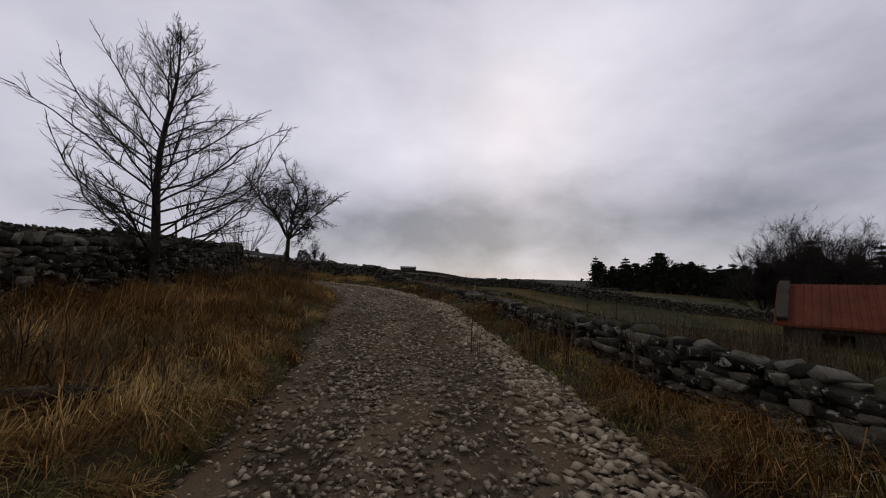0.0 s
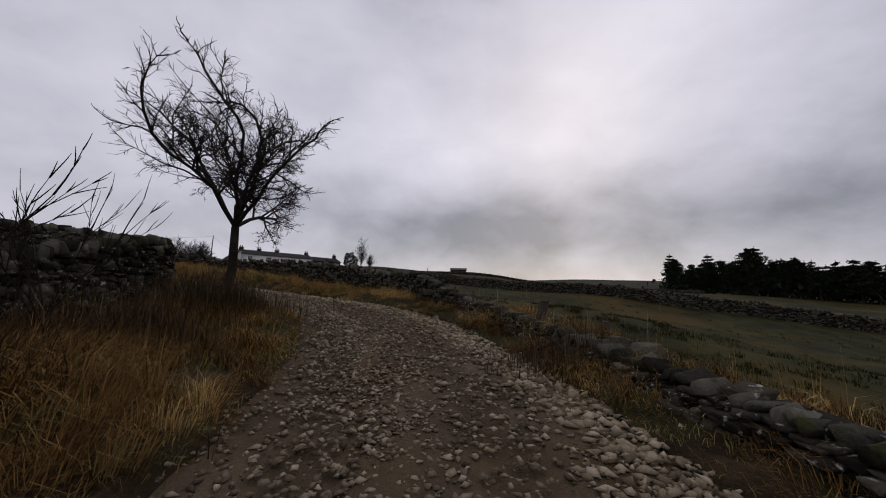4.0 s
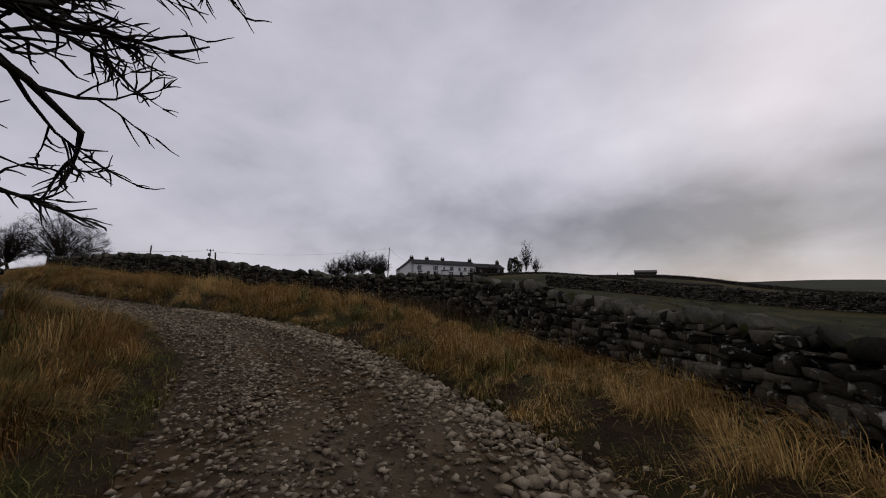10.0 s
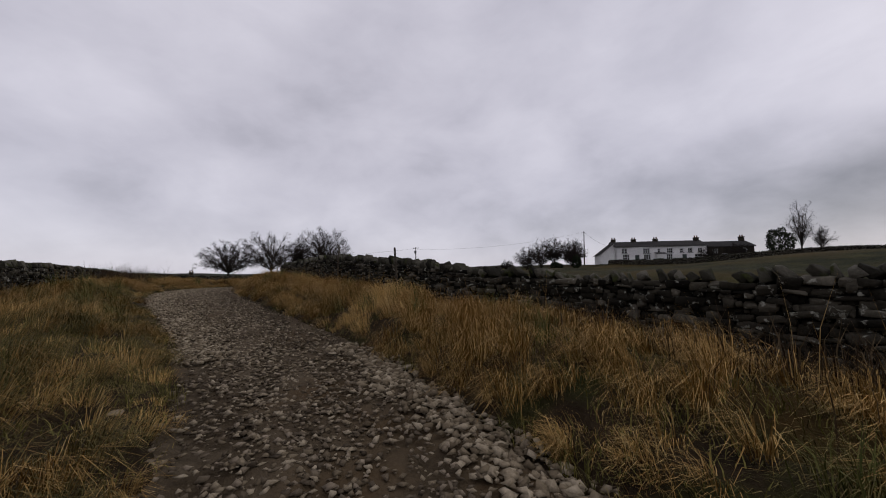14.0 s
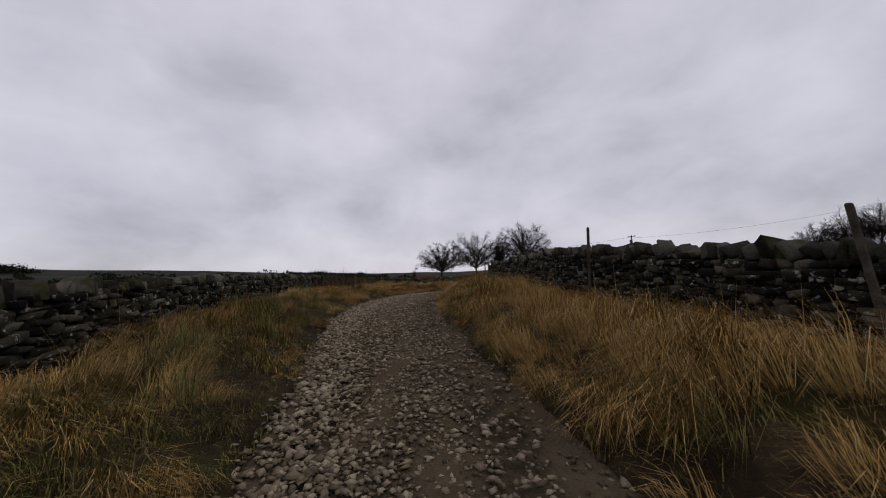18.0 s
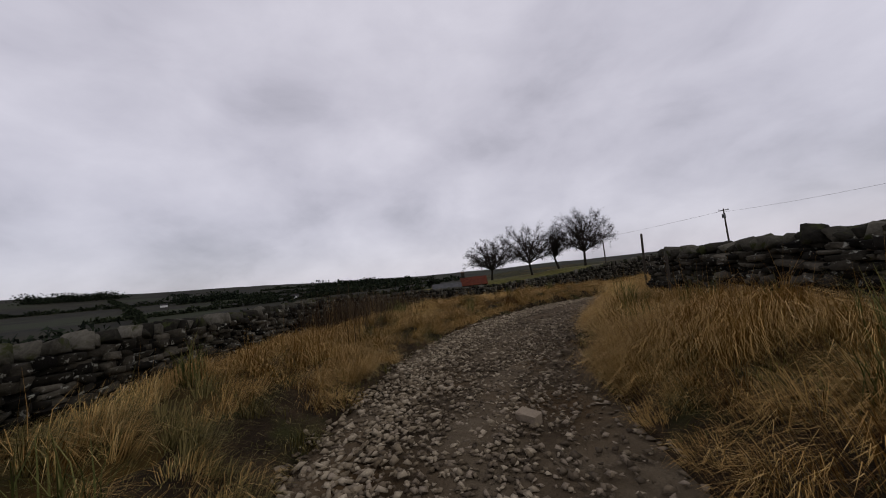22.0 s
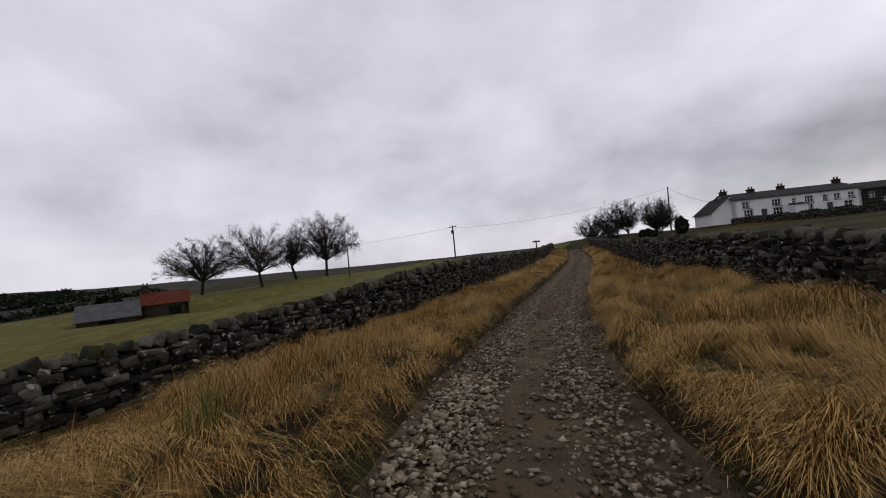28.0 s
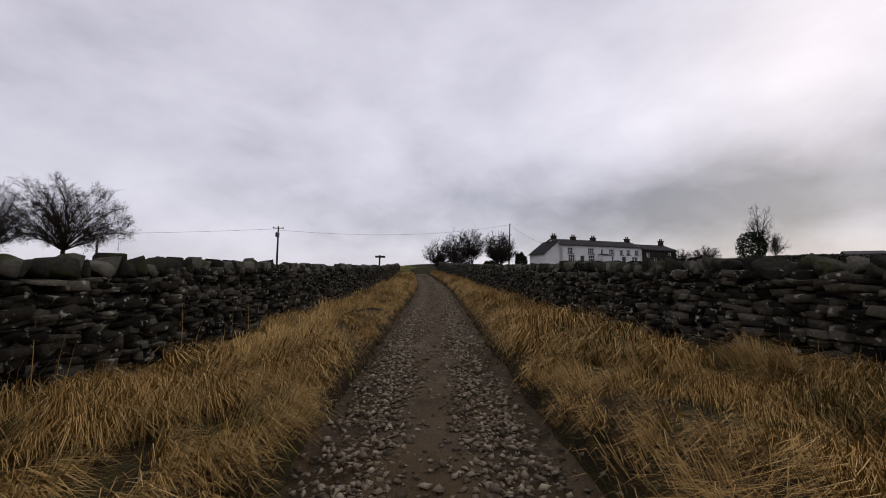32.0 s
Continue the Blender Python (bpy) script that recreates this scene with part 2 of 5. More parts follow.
gb.inputs["Base Color"].default_value, gb.inputs["Roughness"].default_value, gb.inputs["Specular IOR Level"].default_value = (0.012, 0.013, 0.015, 1), 0.06, 0.6
M_HEDGE = material("evergreen_hedge", [(0.2, (0.006, 0.009, 0.005)), (0.5, (0.016, 0.022, 0.011)), (0.85, (0.035, 0.042, 0.02))], 0.8, 12, 0.9, 0.0, vary="island", coord="Object")


# ---- mesh helpers ----
def mesh_obj(name, verts, faces, mat, parent=None, smooth=False, label=""):
    me = bpy.data.meshes.new(name)
    me.from_pydata([tuple(v) for v in verts], [], [tuple(f) for f in faces])
    me.materials.append(mat)
    if smooth:
        me.polygons.foreach_set("use_smooth", [True] * len(me.polygons))
    ob = new(name, me)
    if parent:
        ob.parent = parent
    if label:
        ob["label"] = label
    return ob


def fast_mesh(name, verts, tris, mat, parent=None, smooth=False):
    """A mesh from numpy arrays of corners and triangles."""
    me = bpy.data.meshes.new(name)
    v, t = np.asarray(verts, dtype=np.float32), np.asarray(tris, dtype=np.int32)
    k = t.shape[1]
    me.vertices.add(len(v))
    me.vertices.foreach_set("co", v.ravel())
    me.loops.add(t.size)
    me.loops.foreach_set("vertex_index", t.ravel())
    me.polygons.add(len(t))
    me.polygons.foreach_set("loop_start", np.arange(0, t.size, k, dtype=np.int32))
    me.materials.append(mat)
    if smooth:
        me.polygons.foreach_set("use_smooth", np.ones(len(t), dtype=bool))
    me.update(calc_edges=True)
    me.validate()
    ob = new(name, me)
    if parent:
        ob.parent = parent
    return ob


def part(name, bm, mat, parent, label=""):
    me = bpy.data.meshes.new(name)
    bm.to_mesh(me)
    bm.free()
    me.materials.append(mat)
    ob = new(name, me)
    ob.parent = parent
    if label:
        ob["label"] = label
    return ob


def box_bm(sx, sy, sz, m=Matrix(), bevel=0.0, taper=0.0):
    """A box on z = 0, bevelled, narrowed by taper at the top."""
    bm = bmesh.new()
    bmesh.ops.create_cube(bm, size=1.0)
    for v in bm.verts:
        k = 1 - taper * (v.co.z + 0.5)
        v.co = Vector((v.co.x * sx * k, v.co.y * sy * k, (v.co.z + 0.5) * sz))
    if bevel:
        bmesh.ops.bevel(bm, geom=bm.edges[:], offset=bevel, segments=1, affect="EDGES")
    bm.transform(m)
    return bm


def tube_bm(points, radii, sides=6):
    bm = bmesh.new()
    rings = []
    for i, p_ in enumerate(points):
        p_ = Vector(p_)
        d = (Vector(points[min(i + 1, len(points) - 1)]) - Vector(points[max(i - 1, 0)])).normalized()
        a = d.orthogonal().normalized()
        b = d.cross(a)
        rings.append([bm.verts.new(p_ + radii[i] * (a * math.cos(2 * math.pi * k / sides) + b * math.sin(2 * math.pi * k / sides))) for k in range(sides)])
    for r0, r1 in zip(rings, rings[1:]):
        for k in range(sides):
            bm.faces.new((r0[k], r0[(k + 1) % sides], r1[(k + 1) % sides], r1[k]))
    bm.faces.new(rings[0][::-1])
    bm.faces.new(rings[-1])
    return bm


def empty(name, place, label, category, group="", rz=0.0):
    ob = new(name)
    ob.matrix_world = pose(*place, 0, 0, rz)
    return tagged(ob, label, category, group)


# ---- the lie of the land ----
LANE = np.array([(1.6, -16, -1.1), (0.6, -8, -0.55), (0, 0, 0.0), (0.11, 3.07, 0.23), (0.16, 6.0, 0.45), (0.0, 10.5, 0.98), (-0.8, 13.7, 1.15), (-1.95, 16.3, 1.38), (-3.5, 18.2, 1.55), (-5.6, 19.7, 1.66), (-7.6, 20.85, 1.85), (-9.7, 21.5, 2.02), (-12.4, 21.7, 2.15), (-15.5, 21.55, 2.27), (-19.6, 21.0, 2.52), (-22.8, 20.65, 2.67), (-25.8, 20.68, 2.73), (-28.7, 21.25, 2.77), (-31.1, 22.1, 2.79), (-34.0, 23.9, 2.73), (-37.3, 27.5, 2.6), (-40.5, 32.3, 2.56), (-43.6, 37.5, 2.6), (-48.8, 46.5, 2.78), (-54.5, 56, 3.05), (-62, 67, 3.5), (-69.5, 78, 4.0), (-80, 92, 3.9)])
_seg = np.linalg.norm(np.diff(LANE[:, :2], axis=0), axis=1)
_s = np.concatenate([[0], np.cumsum(_seg)])
LANE_LEN = _s[-1]


def smooth_line(pts, step):
    """A polyline through the points, rounded by averaging."""
    pts = np.asarray(pts, float)
    d = np.concatenate([[0], np.cumsum(np.linalg.norm(np.diff(pts[:, :2], axis=0), axis=1))])
    n = max(2, int(d[-1] / step))
    u = np.linspace(0, d[-1], n + 1)
    out = np.stack([np.interp(u, d, pts[:, k]) for k in range(pts.shape[1])], 1)
    for _ in range(int(1.2 / step) + 1):
        out[1:-1] = (out[:-2] + 2 * out[1:-1] + out[2:]) / 4
    return out


LANE_F = smooth_line(LANE, 0.5)
LANE_S = np.concatenate([[0], np.cumsum(np.linalg.norm(np.diff(LANE_F[:, :2], axis=0), axis=1))])
LANE_D = np.gradient(LANE_F[:, :2], axis=0)
LANE_D /= np.linalg.norm(LANE_D, axis=1)[:, None]


def lane_coords(x, y):
    """Distance along the lane, offset to its left, and the lane's height, for arrays of places."""
    x, y = np.asarray(x, float).ravel(), np.asarray(y, float).ravel()
    s, lat, z = np.empty_like(x), np.empty_like(x), np.empty_like(x)
    for i in range(0, len(x), 20000):
        dx = x[i:i + 20000, None] - LANE_F[None, :, 0]
        dy = y[i:i + 20000, None] - LANE_F[None, :, 1]
        d2 = dx * dx + dy * dy
        j = d2.argmin(1)
        r = np.arange(len(j))
        px, py = dx[r, j], dy[r, j]
        along = px * LANE_D[j, 0] + py * LANE_D[j, 1]
        cross = LANE_D[j, 0] * py - LANE_D[j, 1] * px
        s[i:i + 20000] = LANE_S[j] + along
        lat[i:i + 20000] = np.sign(cross) * np.sqrt(d2[r, j])
        z[i:i + 20000] = np.interp(LANE_S[j] + along, LANE_S, LANE_F[:, 2])
    return s, lat, z


# where the gravel ends on each side, along the lane
EDGE_S = np.array([0, 21, 25, 32, 36, 40, 44, 50, 56, 60, 66, 71, 76, 130])
EDGE_L = np.array([1.45, 1.45, 1.55, 1.15, 1.25, 1.0, 1.05, 1.3, 1.55, 1.75, 1.5, 1.25, 1.1, 1.1])
EDGE_R = np.array([2.0, 2.1, 1.95, 2.2, 2.15, 1.75, 1.45, 1.38, 1.35, 1.3, 1.25, 1.25, 1.15, 1.2])


def lane_edge(s, lat):
    return np.where(np.asarray(lat) > 0, np.interp(s, EDGE_S, EDGE_L), np.interp(s, EDGE_S, EDGE_R))


FAR = np.array([(-48, 108, 6.2), (-23, 110, 7.2), (4, 152, 7.6), (-90, 68, 4.6), (-128, 27, 1.6), (-126, 54, 3.6), (-104, 22, -0.6), (100, 150, 3), (111, 77, -1), (14, 20, -0.6), (30, 18, -2), (60, 40, -2.5), (-60, 80, 4.9), (-15, 45, 4.0), (-12, 70, 5.4), (-38, 60, 4.1), (-65, 52, 3.4), (-22, 6, 1.2), (-32, -3, -0.8), (-48, 10, -0.6), (-62, 22, 0.2), (-75, 40, 1.7), (-25, -40, -7), (-85, -20, -7), (-200, -60, -10), (-150, -160, -22), (0, -30, -2.5), (30, -30, -6), (12, 8, -0.2), (20, 55, 2.6), (50, 110, 2.6), (-80, 110, 6.3), (-200, 60, 4)])


def smoothstep(a, b, v):
    t = np.clip((v - a) / (b - a), 0, 1)
    return t * t * (3 - 2 * t)


HILL_A = np.array([-180, -120, -70, -34, -26, -13, 0, 20, 45, 57, 75, 88, 100, 112, 123, 135, 147, 180])
HILL_E = np.array([2.3, 2.2, 1.9, 1.6, 1.75, 1.5, 1.2, 0.9, 0.6, 0.4, 0.5, 0.55, 0.75, 1.15, 1.75, 2.1, 2.6, 2.3])


def wobble(x, y, k):
    return np.sin(x * k + 1.3 * np.sin(y * k * 0.7)) * np.cos(y * k * 1.1 + 0.8 * np.sin(x * k * 0.6 + 2))


def ground(x, y):
    """Height of the land at arrays of places."""
    shape = np.shape(x)
    x, y = np.asarray(x, float).ravel(), np.asarray(y, float).ravel()
    s, lat, zl = lane_coords(x, y)
    pts = np.concatenate([FAR, LANE[2:-1:2]])
    num, den = np.zeros_like(x), np.zeros_like(x)
    for px, py, pz in pts:
        w = 1 / ((x - px) ** 2 + (y - py) ** 2 + 30.0) ** 1.6
        num += w * pz
        den += w
    far = num / den + 0.12 * wobble(x, y, 0.23) + 0.35 * wobble(x, y, 0.05)
    cx, cy = x + 20, y - 20
    r = np.hypot(cx, cy)
    e_ = np.interp(np.degrees(np.arctan2(-cx, cy)), HILL_A, HILL_E)
    hill = 4.6 + np.minimum(r, 1500) * np.tan(np.radians(e_ + 0.12 * wobble(x, y, 0.011))) - np.maximum(r - 1500, 0) * 0.01
    far = far + (hill - far) * smoothstep(260, 1300, r)
    early = 1 - smoothstep(24, 33, s)          # first straight: steep bank on the left
    late = smoothstep(64, 70, s)
    a = np.abs(lat)
    e = a - lane_edge(s, lat)
    b = e + 1.45
    left = np.interp(b, [1.45, 2.0, 3.0, 4.4, 6.0], [0, 0.12, 0.22, 0.05, 0.05]) + early * (1 - 0.55 * np.exp(-((s - 32) / 4) ** 2)) * np.interp(b, [1.5, 3.0, 4.2, 5.2, 7.0], [0, 0.15, 0.45, 0.68, 1.2])
    right = np.interp(b, [1.45, 2.0, 3.0, 4.4, 6.0], [0, 0.16, 0.30, 0.06, 0.3]) - early * np.interp(b, [2.0, 3.2, 4.5, 7.0], [0.06, 0.25, 0.55, 1.2])
    middle = smoothstep(38, 44, s)
    left = left + middle * np.interp(e, [0.3, 1.5, 4.0], [0, 0.22, 0.28])
    right = right + middle * np.interp(e, [0.1, 0.8, 2.0, 4.0], [0, 0.2, 0.28, 0.25])
    left = left * (1 - late) + late * np.interp(e, [0, 0.12, 0.3, 0.8, 1.5, 2.3, 4.0], [0, 0.16, 0.27, 0.33, 0.30, 0.26, 0.18])
    right = right * (1 - late) + late * np.interp(e, [0, 0.12, 0.3, 0.9, 1.4, 1.9, 2.6, 3.4, 4.5], [0, 0.17, 0.29, 0.42, 0.40, 0.28, 0.50, 0.62, 0.55])
    near = zl + np.where(lat > 0, left, right) + 0.05 * wobble(x, y, 1.7) * smoothstep(0.05, 0.9, e) - 0.09 * (1 - smoothstep(-0.25, 0.05, e))
    reach = smoothstep(5.5, 16, a)
    ends = smoothstep(0.5, 12, np.maximum(s - LANE_LEN, -s))
    k = np.maximum(reach, ends)
    return (near * (1 - k) + far * k).reshape(shape)


def gz(x, y):
    return float(ground(np.array([x]), np.array([y]))[0])


def axis_lines(lo, hi, step, reach, grow=1.13):
    inner = list(np.arange(lo, hi + step, step))
    a, d, neg = lo, step, []
    while a > -reach:
        d *= grow
        a -= d
        neg.append(a)
    b, d, pos = hi + step, step, []
    while b < reach:
        d *= grow
        b += d
        pos.append(b)
    return np.array(neg[::-1] + inner + pos)


gx, gy = axis_lines(-62, 12, 0.42, 3200), axis_lines(-8, 66, 0.42, 3200)
GX, GY = np.meshgrid(gx, gy)
GZ = ground(GX, GY)
# the sheet dips under the finer banks along the lane
us, ulat, _z = lane_coords(GX, GY)
ue = np.abs(ulat) - lane_edge(us, ulat)
GZ = GZ - (0.16 * (1 - smoothstep(0.35, 0.95, ue)) * (us > 0) * (us < LANE_LEN)).reshape(GZ.shape)
nx_, ny_ = len(gx), len(gy)
idx = np.arange(nx_ * ny_).reshape(ny_, nx_)
quads = np.stack([idx[:-1, :-1], idx[:-1, 1:], idx[1:, 1:], idx[1:, :-1]], -1).reshape(-1, 4)
land = fast_mesh("ground", np.stack([GX.ravel(), GY.ravel(), GZ.ravel()], 1), quads, M_PASTURE, smooth=True)
land.data.materials.append(M_VERGE)
land.data.materials.append(M_MOOR)
land.data.materials.append(M_TURF)
fx, fy = GX.ravel()[quads].mean(1), GY.ravel()[quads].mean(1)
fs, flat_, _z = lane_coords(fx, fy)
slot = np.where((np.abs(flat_) < 4.9) & (fs > 0) & (fs < LANE_LEN), 1, 0)
slot = np.where((flat_ > 6.6) & (fs + 7 * wobble(fx, fy, 0.21) + 4 * wobble(fx, fy, 0.9) > 52) & (fx > -150), 3, slot)
slot = np.where(np.hypot(fx + 30, fy - 30) > 230, 2, slot)
land.data.polygons.foreach_set("material_index", slot.astype(np.int32))
tagged(land, "rolling upland pasture and rough moor under winter grass", "ground", kind="structure")

# the gravel lane, with two wheel ruts and a crown
nl, lat_n = len(LANE_F), 13
lats = np.linspace(-1.0, 1.0, lat_n)
rv = []
for i in range(nl):
    nrm = np.array([-LANE_D[i, 1], LANE_D[i, 0]])
    for k, l_ in enumerate(lats):
        half = float(lane_edge(LANE_S[i], l_)) + 0.14
        l2 = l_ * half * (1 + 0.05 * math.sin(i * 0.35 + (2 if l_ > 0 else 0)) + 0.04 * math.sin(i * 1.1 + l_))
        rut = -0.045 * math.exp(-((abs(l2) - 0.75) / 0.25) ** 2) - 0.085 * max(0, abs(l_) - 0.87) / 0.13
        p_ = LANE_F[i, :2] + nrm * l2
        rv.append((p_[0], p_[1], LANE_F[i, 2] + rut + 0.012 * math.sin(i * 0.9 + k * 1.7) + 0.008 * math.sin(i * 2.3 + k)))
ri = np.arange(nl * lat_n).reshape(nl, lat_n)
rq = np.stack([ri[:-1, :-1], ri[1:, :-1], ri[1:, 1:], ri[:-1, 1:]], -1).reshape(-1, 4)[:, ::-1]
road = fast_mesh("road", rv, rq, M_GRAVEL, smooth=True)
tagged(road, "narrow rutted gravel farm lane climbing between verges", "lane", kind="structure")


def lane_at(s, lat):
    """Place on the lane's plan at distance s and offset to the left."""
    x = np.interp(s, LANE_S, LANE_F[:, 0]) - np.interp(s, LANE_S, LANE_D[:, 1]) * lat
    y = np.interp(s, LANE_S, LANE_F[:, 1]) + np.interp(s, LANE_S, LANE_D[:, 0]) * lat
    return x, y


# low earth banks where the verges are cut by the lane
def lane_bank(side, label):
    es = np.array([-0.12, 0.0, 0.05, 0.11, 0.18, 0.28, 0.42, 0.65, 0.95, 1.15])
    ss_ = np.arange(2.0, LANE_LEN - 1, 0.16)
    S_, E_ = np.meshgrid(ss_, es, indexing="ij")
    edge = lane_edge(S_, np.full(S_.shape, side)) + 0.07 * np.sin(S_ * 2.3 + side) + 0.06 * np.sin(S_ * 5.9 + 2 * side) + 0.03 * np.sin(S_ * 13.0)
    x_, y_ = lane_at(S_, side * (edge + E_))
    z_ = ground(x_, y_) + np.interp(E_, [-0.12, 0.0, 0.1, 0.7, 0.95, 1.15], [-0.06, 0.0, 0.035, 0.03, 0.0, -0.14]) + 0.02 * np.sin(S_ * 7 + E_ * 31) * (E_ > 0) * (E_ < 0.9)
    i_ = np.arange(S_.size).reshape(S_.shape)
    q_ = np.stack([i_[:-1, :-1], i_[1:, :-1], i_[1:, 1:], i_[:-1, 1:]], -1).reshape(-1, 4)
    ob = fast_mesh("bank", np.stack([x_.ravel(), y_.ravel(), z_.ravel()], 1), q_ if side < 0 else q_[:, ::-1], M_BANK, smooth=True)
    return tagged(ob, label, "bank", kind="structure")


lane_bank(1, "dark earth edge of the grassy verge above the lane")
lane_bank(-1, "dark earth edge of the verge opposite the low wall")


# ---- dry-stone walls ----
rng = np.random.default_rng(7)


def stone_template(seed, lumps=0.2, cham=0.2, peak=0.0):
    """A worn block of about one unit: a chamfered box with jittered corners."""
    r = random.Random(seed)
    bm = bmesh.new()
    bmesh.ops.create_cube(bm, size=1.0)
    for v in bm.verts:
        if v.co.z > 0 and peak:
            v.co.x *= 1 - peak * r.uniform(0.3, 1.0)
            v.co.y *= 1 - peak * r.uniform(0.1, 0.8)
            v.co.z += r.uniform(-0.35, 0.15) * peak
        v.co += Vector([r.uniform(-lumps, lumps) for _ in range(3)])
    bmesh.ops.bevel(bm, geom=bm.edges[:], offset=cham * 0.5, segments=1, affect="EDGES")
    for v in bm.verts:
        v.co += Vector([r.uniform(-0.05, 0.05) for _ in range(3)])
    bmesh.ops.triangulate(bm, faces=bm.faces[:])
    return bm


STONES, STONE_VF = [], []
for k in range(10):
    sb = stone_template(k)
    me = bpy.data.meshes.new("stone")
    sb.to_mesh(me)
    sb.free()
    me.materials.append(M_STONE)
    STONES.append(me)
    STONE_VF.append((np.array([v.co for v in me.vertices]), np.array([p.vertices for p in me.polygons])))
COPES, COPE_VF = [], []
for k in range(8):
    sb = stone_template(50 + k, 0.17, 0.18, 0.5)
    me = bpy.data.meshes.new("coping_stone")
    sb.to_mesh(me)
    sb.free()
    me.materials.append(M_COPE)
    COPES.append(me)
    COPE_VF.append((np.array([v.co for v in me.vertices]), np.array([p.vertices for p in me.polygons])))


class Heap:
    """Gathers many small stones into one mesh."""

    def __init__(self, kinds):
        self.v, self.f, self.n, self.kinds = [], [], 0, kinds

    def add(self, k, m):
        v, f = self.kinds[k % len(self.kinds)]
        m = np.array(m)
        self.v.append(v @ m[:3, :3].T + m[:3, 3])
        self.f.append(f + self.n)
        self.n += len(v)

    def build(self, name, mat, parent, label):
        ob = fast_mesh(name, np.concatenate(self.v), np.concatenate(self.f), mat, parent)
        return tagged(ob, label, kind="stuff")


def block(x, y, z, yaw, tilt, roll, sx, sy, sz):
    return pose(x, y, z, tilt, roll, yaw) @ Matrix.Diagonal((sx, sy, sz, 1))


def dry_wall(name, line, height, label, inner=1, near=None, near_cap=250, thick=0.5, cope=0.22, lean=0.0, ruin=0.0, both=True, sink=0.15, cope_gap=0.17):
    """A dry-stone wall along plan points; heights by point; inner: +1 when the lane lies to the left of the line; near: stretch (from, to) of the line whose stones are parts."""
    r = random.Random(sum(map(ord, name)))
    pts = smooth_line([(*p_[:2], h) for p_, h in zip(line, height)], 0.45)
    d = np.gradient(pts[:, :2], axis=0)
    d /= np.linalg.norm(d, axis=1)[:, None]
    nrm = np.stack([-d[:, 1], d[:, 0]], 1)
    base = ground(pts[:, 0], pts[:, 1])
    k_ = 3
    base = np.convolve(np.pad(base, k_, mode="edge"), np.ones(2 * k_ + 1) / (2 * k_ + 1), "valid") - 0.05
    ss = np.concatenate([[0], np.cumsum(np.linalg.norm(np.diff(pts[:, :2], axis=0), axis=1))])
    ragged = np.array([ruin * (0.5 + 0.5 * math.sin(i * 0.9) * math.sin(i * 0.37 + 1)) for i in range(len(pts))])
    tops = pts[:, 2] * (1 - ragged) - (0.1 if cope else 0.0)
    # heart of the wall, near-black to put shade into the gaps between stones
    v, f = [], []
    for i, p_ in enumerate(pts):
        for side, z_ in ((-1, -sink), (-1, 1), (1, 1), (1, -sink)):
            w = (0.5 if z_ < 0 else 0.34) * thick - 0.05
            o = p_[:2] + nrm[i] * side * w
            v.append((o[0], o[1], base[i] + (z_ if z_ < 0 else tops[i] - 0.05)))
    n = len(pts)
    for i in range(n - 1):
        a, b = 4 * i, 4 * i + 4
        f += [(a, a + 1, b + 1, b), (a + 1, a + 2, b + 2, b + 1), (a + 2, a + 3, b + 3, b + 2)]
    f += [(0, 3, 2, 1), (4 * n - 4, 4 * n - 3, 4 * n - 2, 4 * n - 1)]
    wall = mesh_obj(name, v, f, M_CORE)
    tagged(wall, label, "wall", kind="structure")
    heap, cheap, parts = Heap(STONE_VF), Heap(COPE_VF), 0

    def frame_at(s):
        x, y = np.interp(s, ss, pts[:, 0]), np.interp(s, ss, pts[:, 1])
        dx, dy = np.interp(s, ss, d[:, 0]), np.interp(s, ss, d[:, 1])
        return x, y, dx, dy, np.interp(s, ss, base), np.interp(s, ss, tops)

    def put(s, m, k, is_cope):
        nonlocal parts
        if near and near[0] <= s <= near[1] and parts < near_cap:
            ob = new("coping_stone" if is_cope else "stone", (COPES if is_cope else STONES)[k % (8 if is_cope else 10)])
            ob.matrix_world = m
            ob.parent = wall
            parts += 1
        else:
            (cheap if is_cope else heap).add(k, m)

    for side in ((inner, -inner) if both else (inner,)):
        row, z_ = 0, -0.06
        while z_ < max(tops) - 0.02:
            big = 1.0 if side == inner and near else 1.35
            hgt = (r.uniform(0.04, 0.115) if row else 0.15) * big
            s = r.uniform(0, 0.3)
            while s < ss[-1]:
                ln = big * (r.uniform(0.07, 0.22) if r.random() < 0.88 else r.uniform(0.22, 0.4))
                x, y, dx, dy, b0, tp = frame_at(s + ln / 2)
                if z_ < tp - 0.04:
                    frac = max(z_, 0) / max(tp, 0.3)
                    off = thick * (0.5 - 0.15 * frac) - 0.10 + r.uniform(-0.075, 0.06)
                    px, py = x - dy * side * off, y + dx * side * off
                    yaw = math.degrees(math.atan2(dy, dx)) + r.uniform(-5, 5)
                    m = block(px, py, b0 + z_ + hgt / 2 + r.uniform(-0.018, 0.018), yaw, r.uniform(-10, 10), r.uniform(-9, 9), ln * 1.02, 0.24, hgt * r.uniform(0.75, 1.25))
                    put(s if side == inner else -99, m, r.randrange(10), False)
                s += ln
            z_ += hgt * 0.93
            row += 1
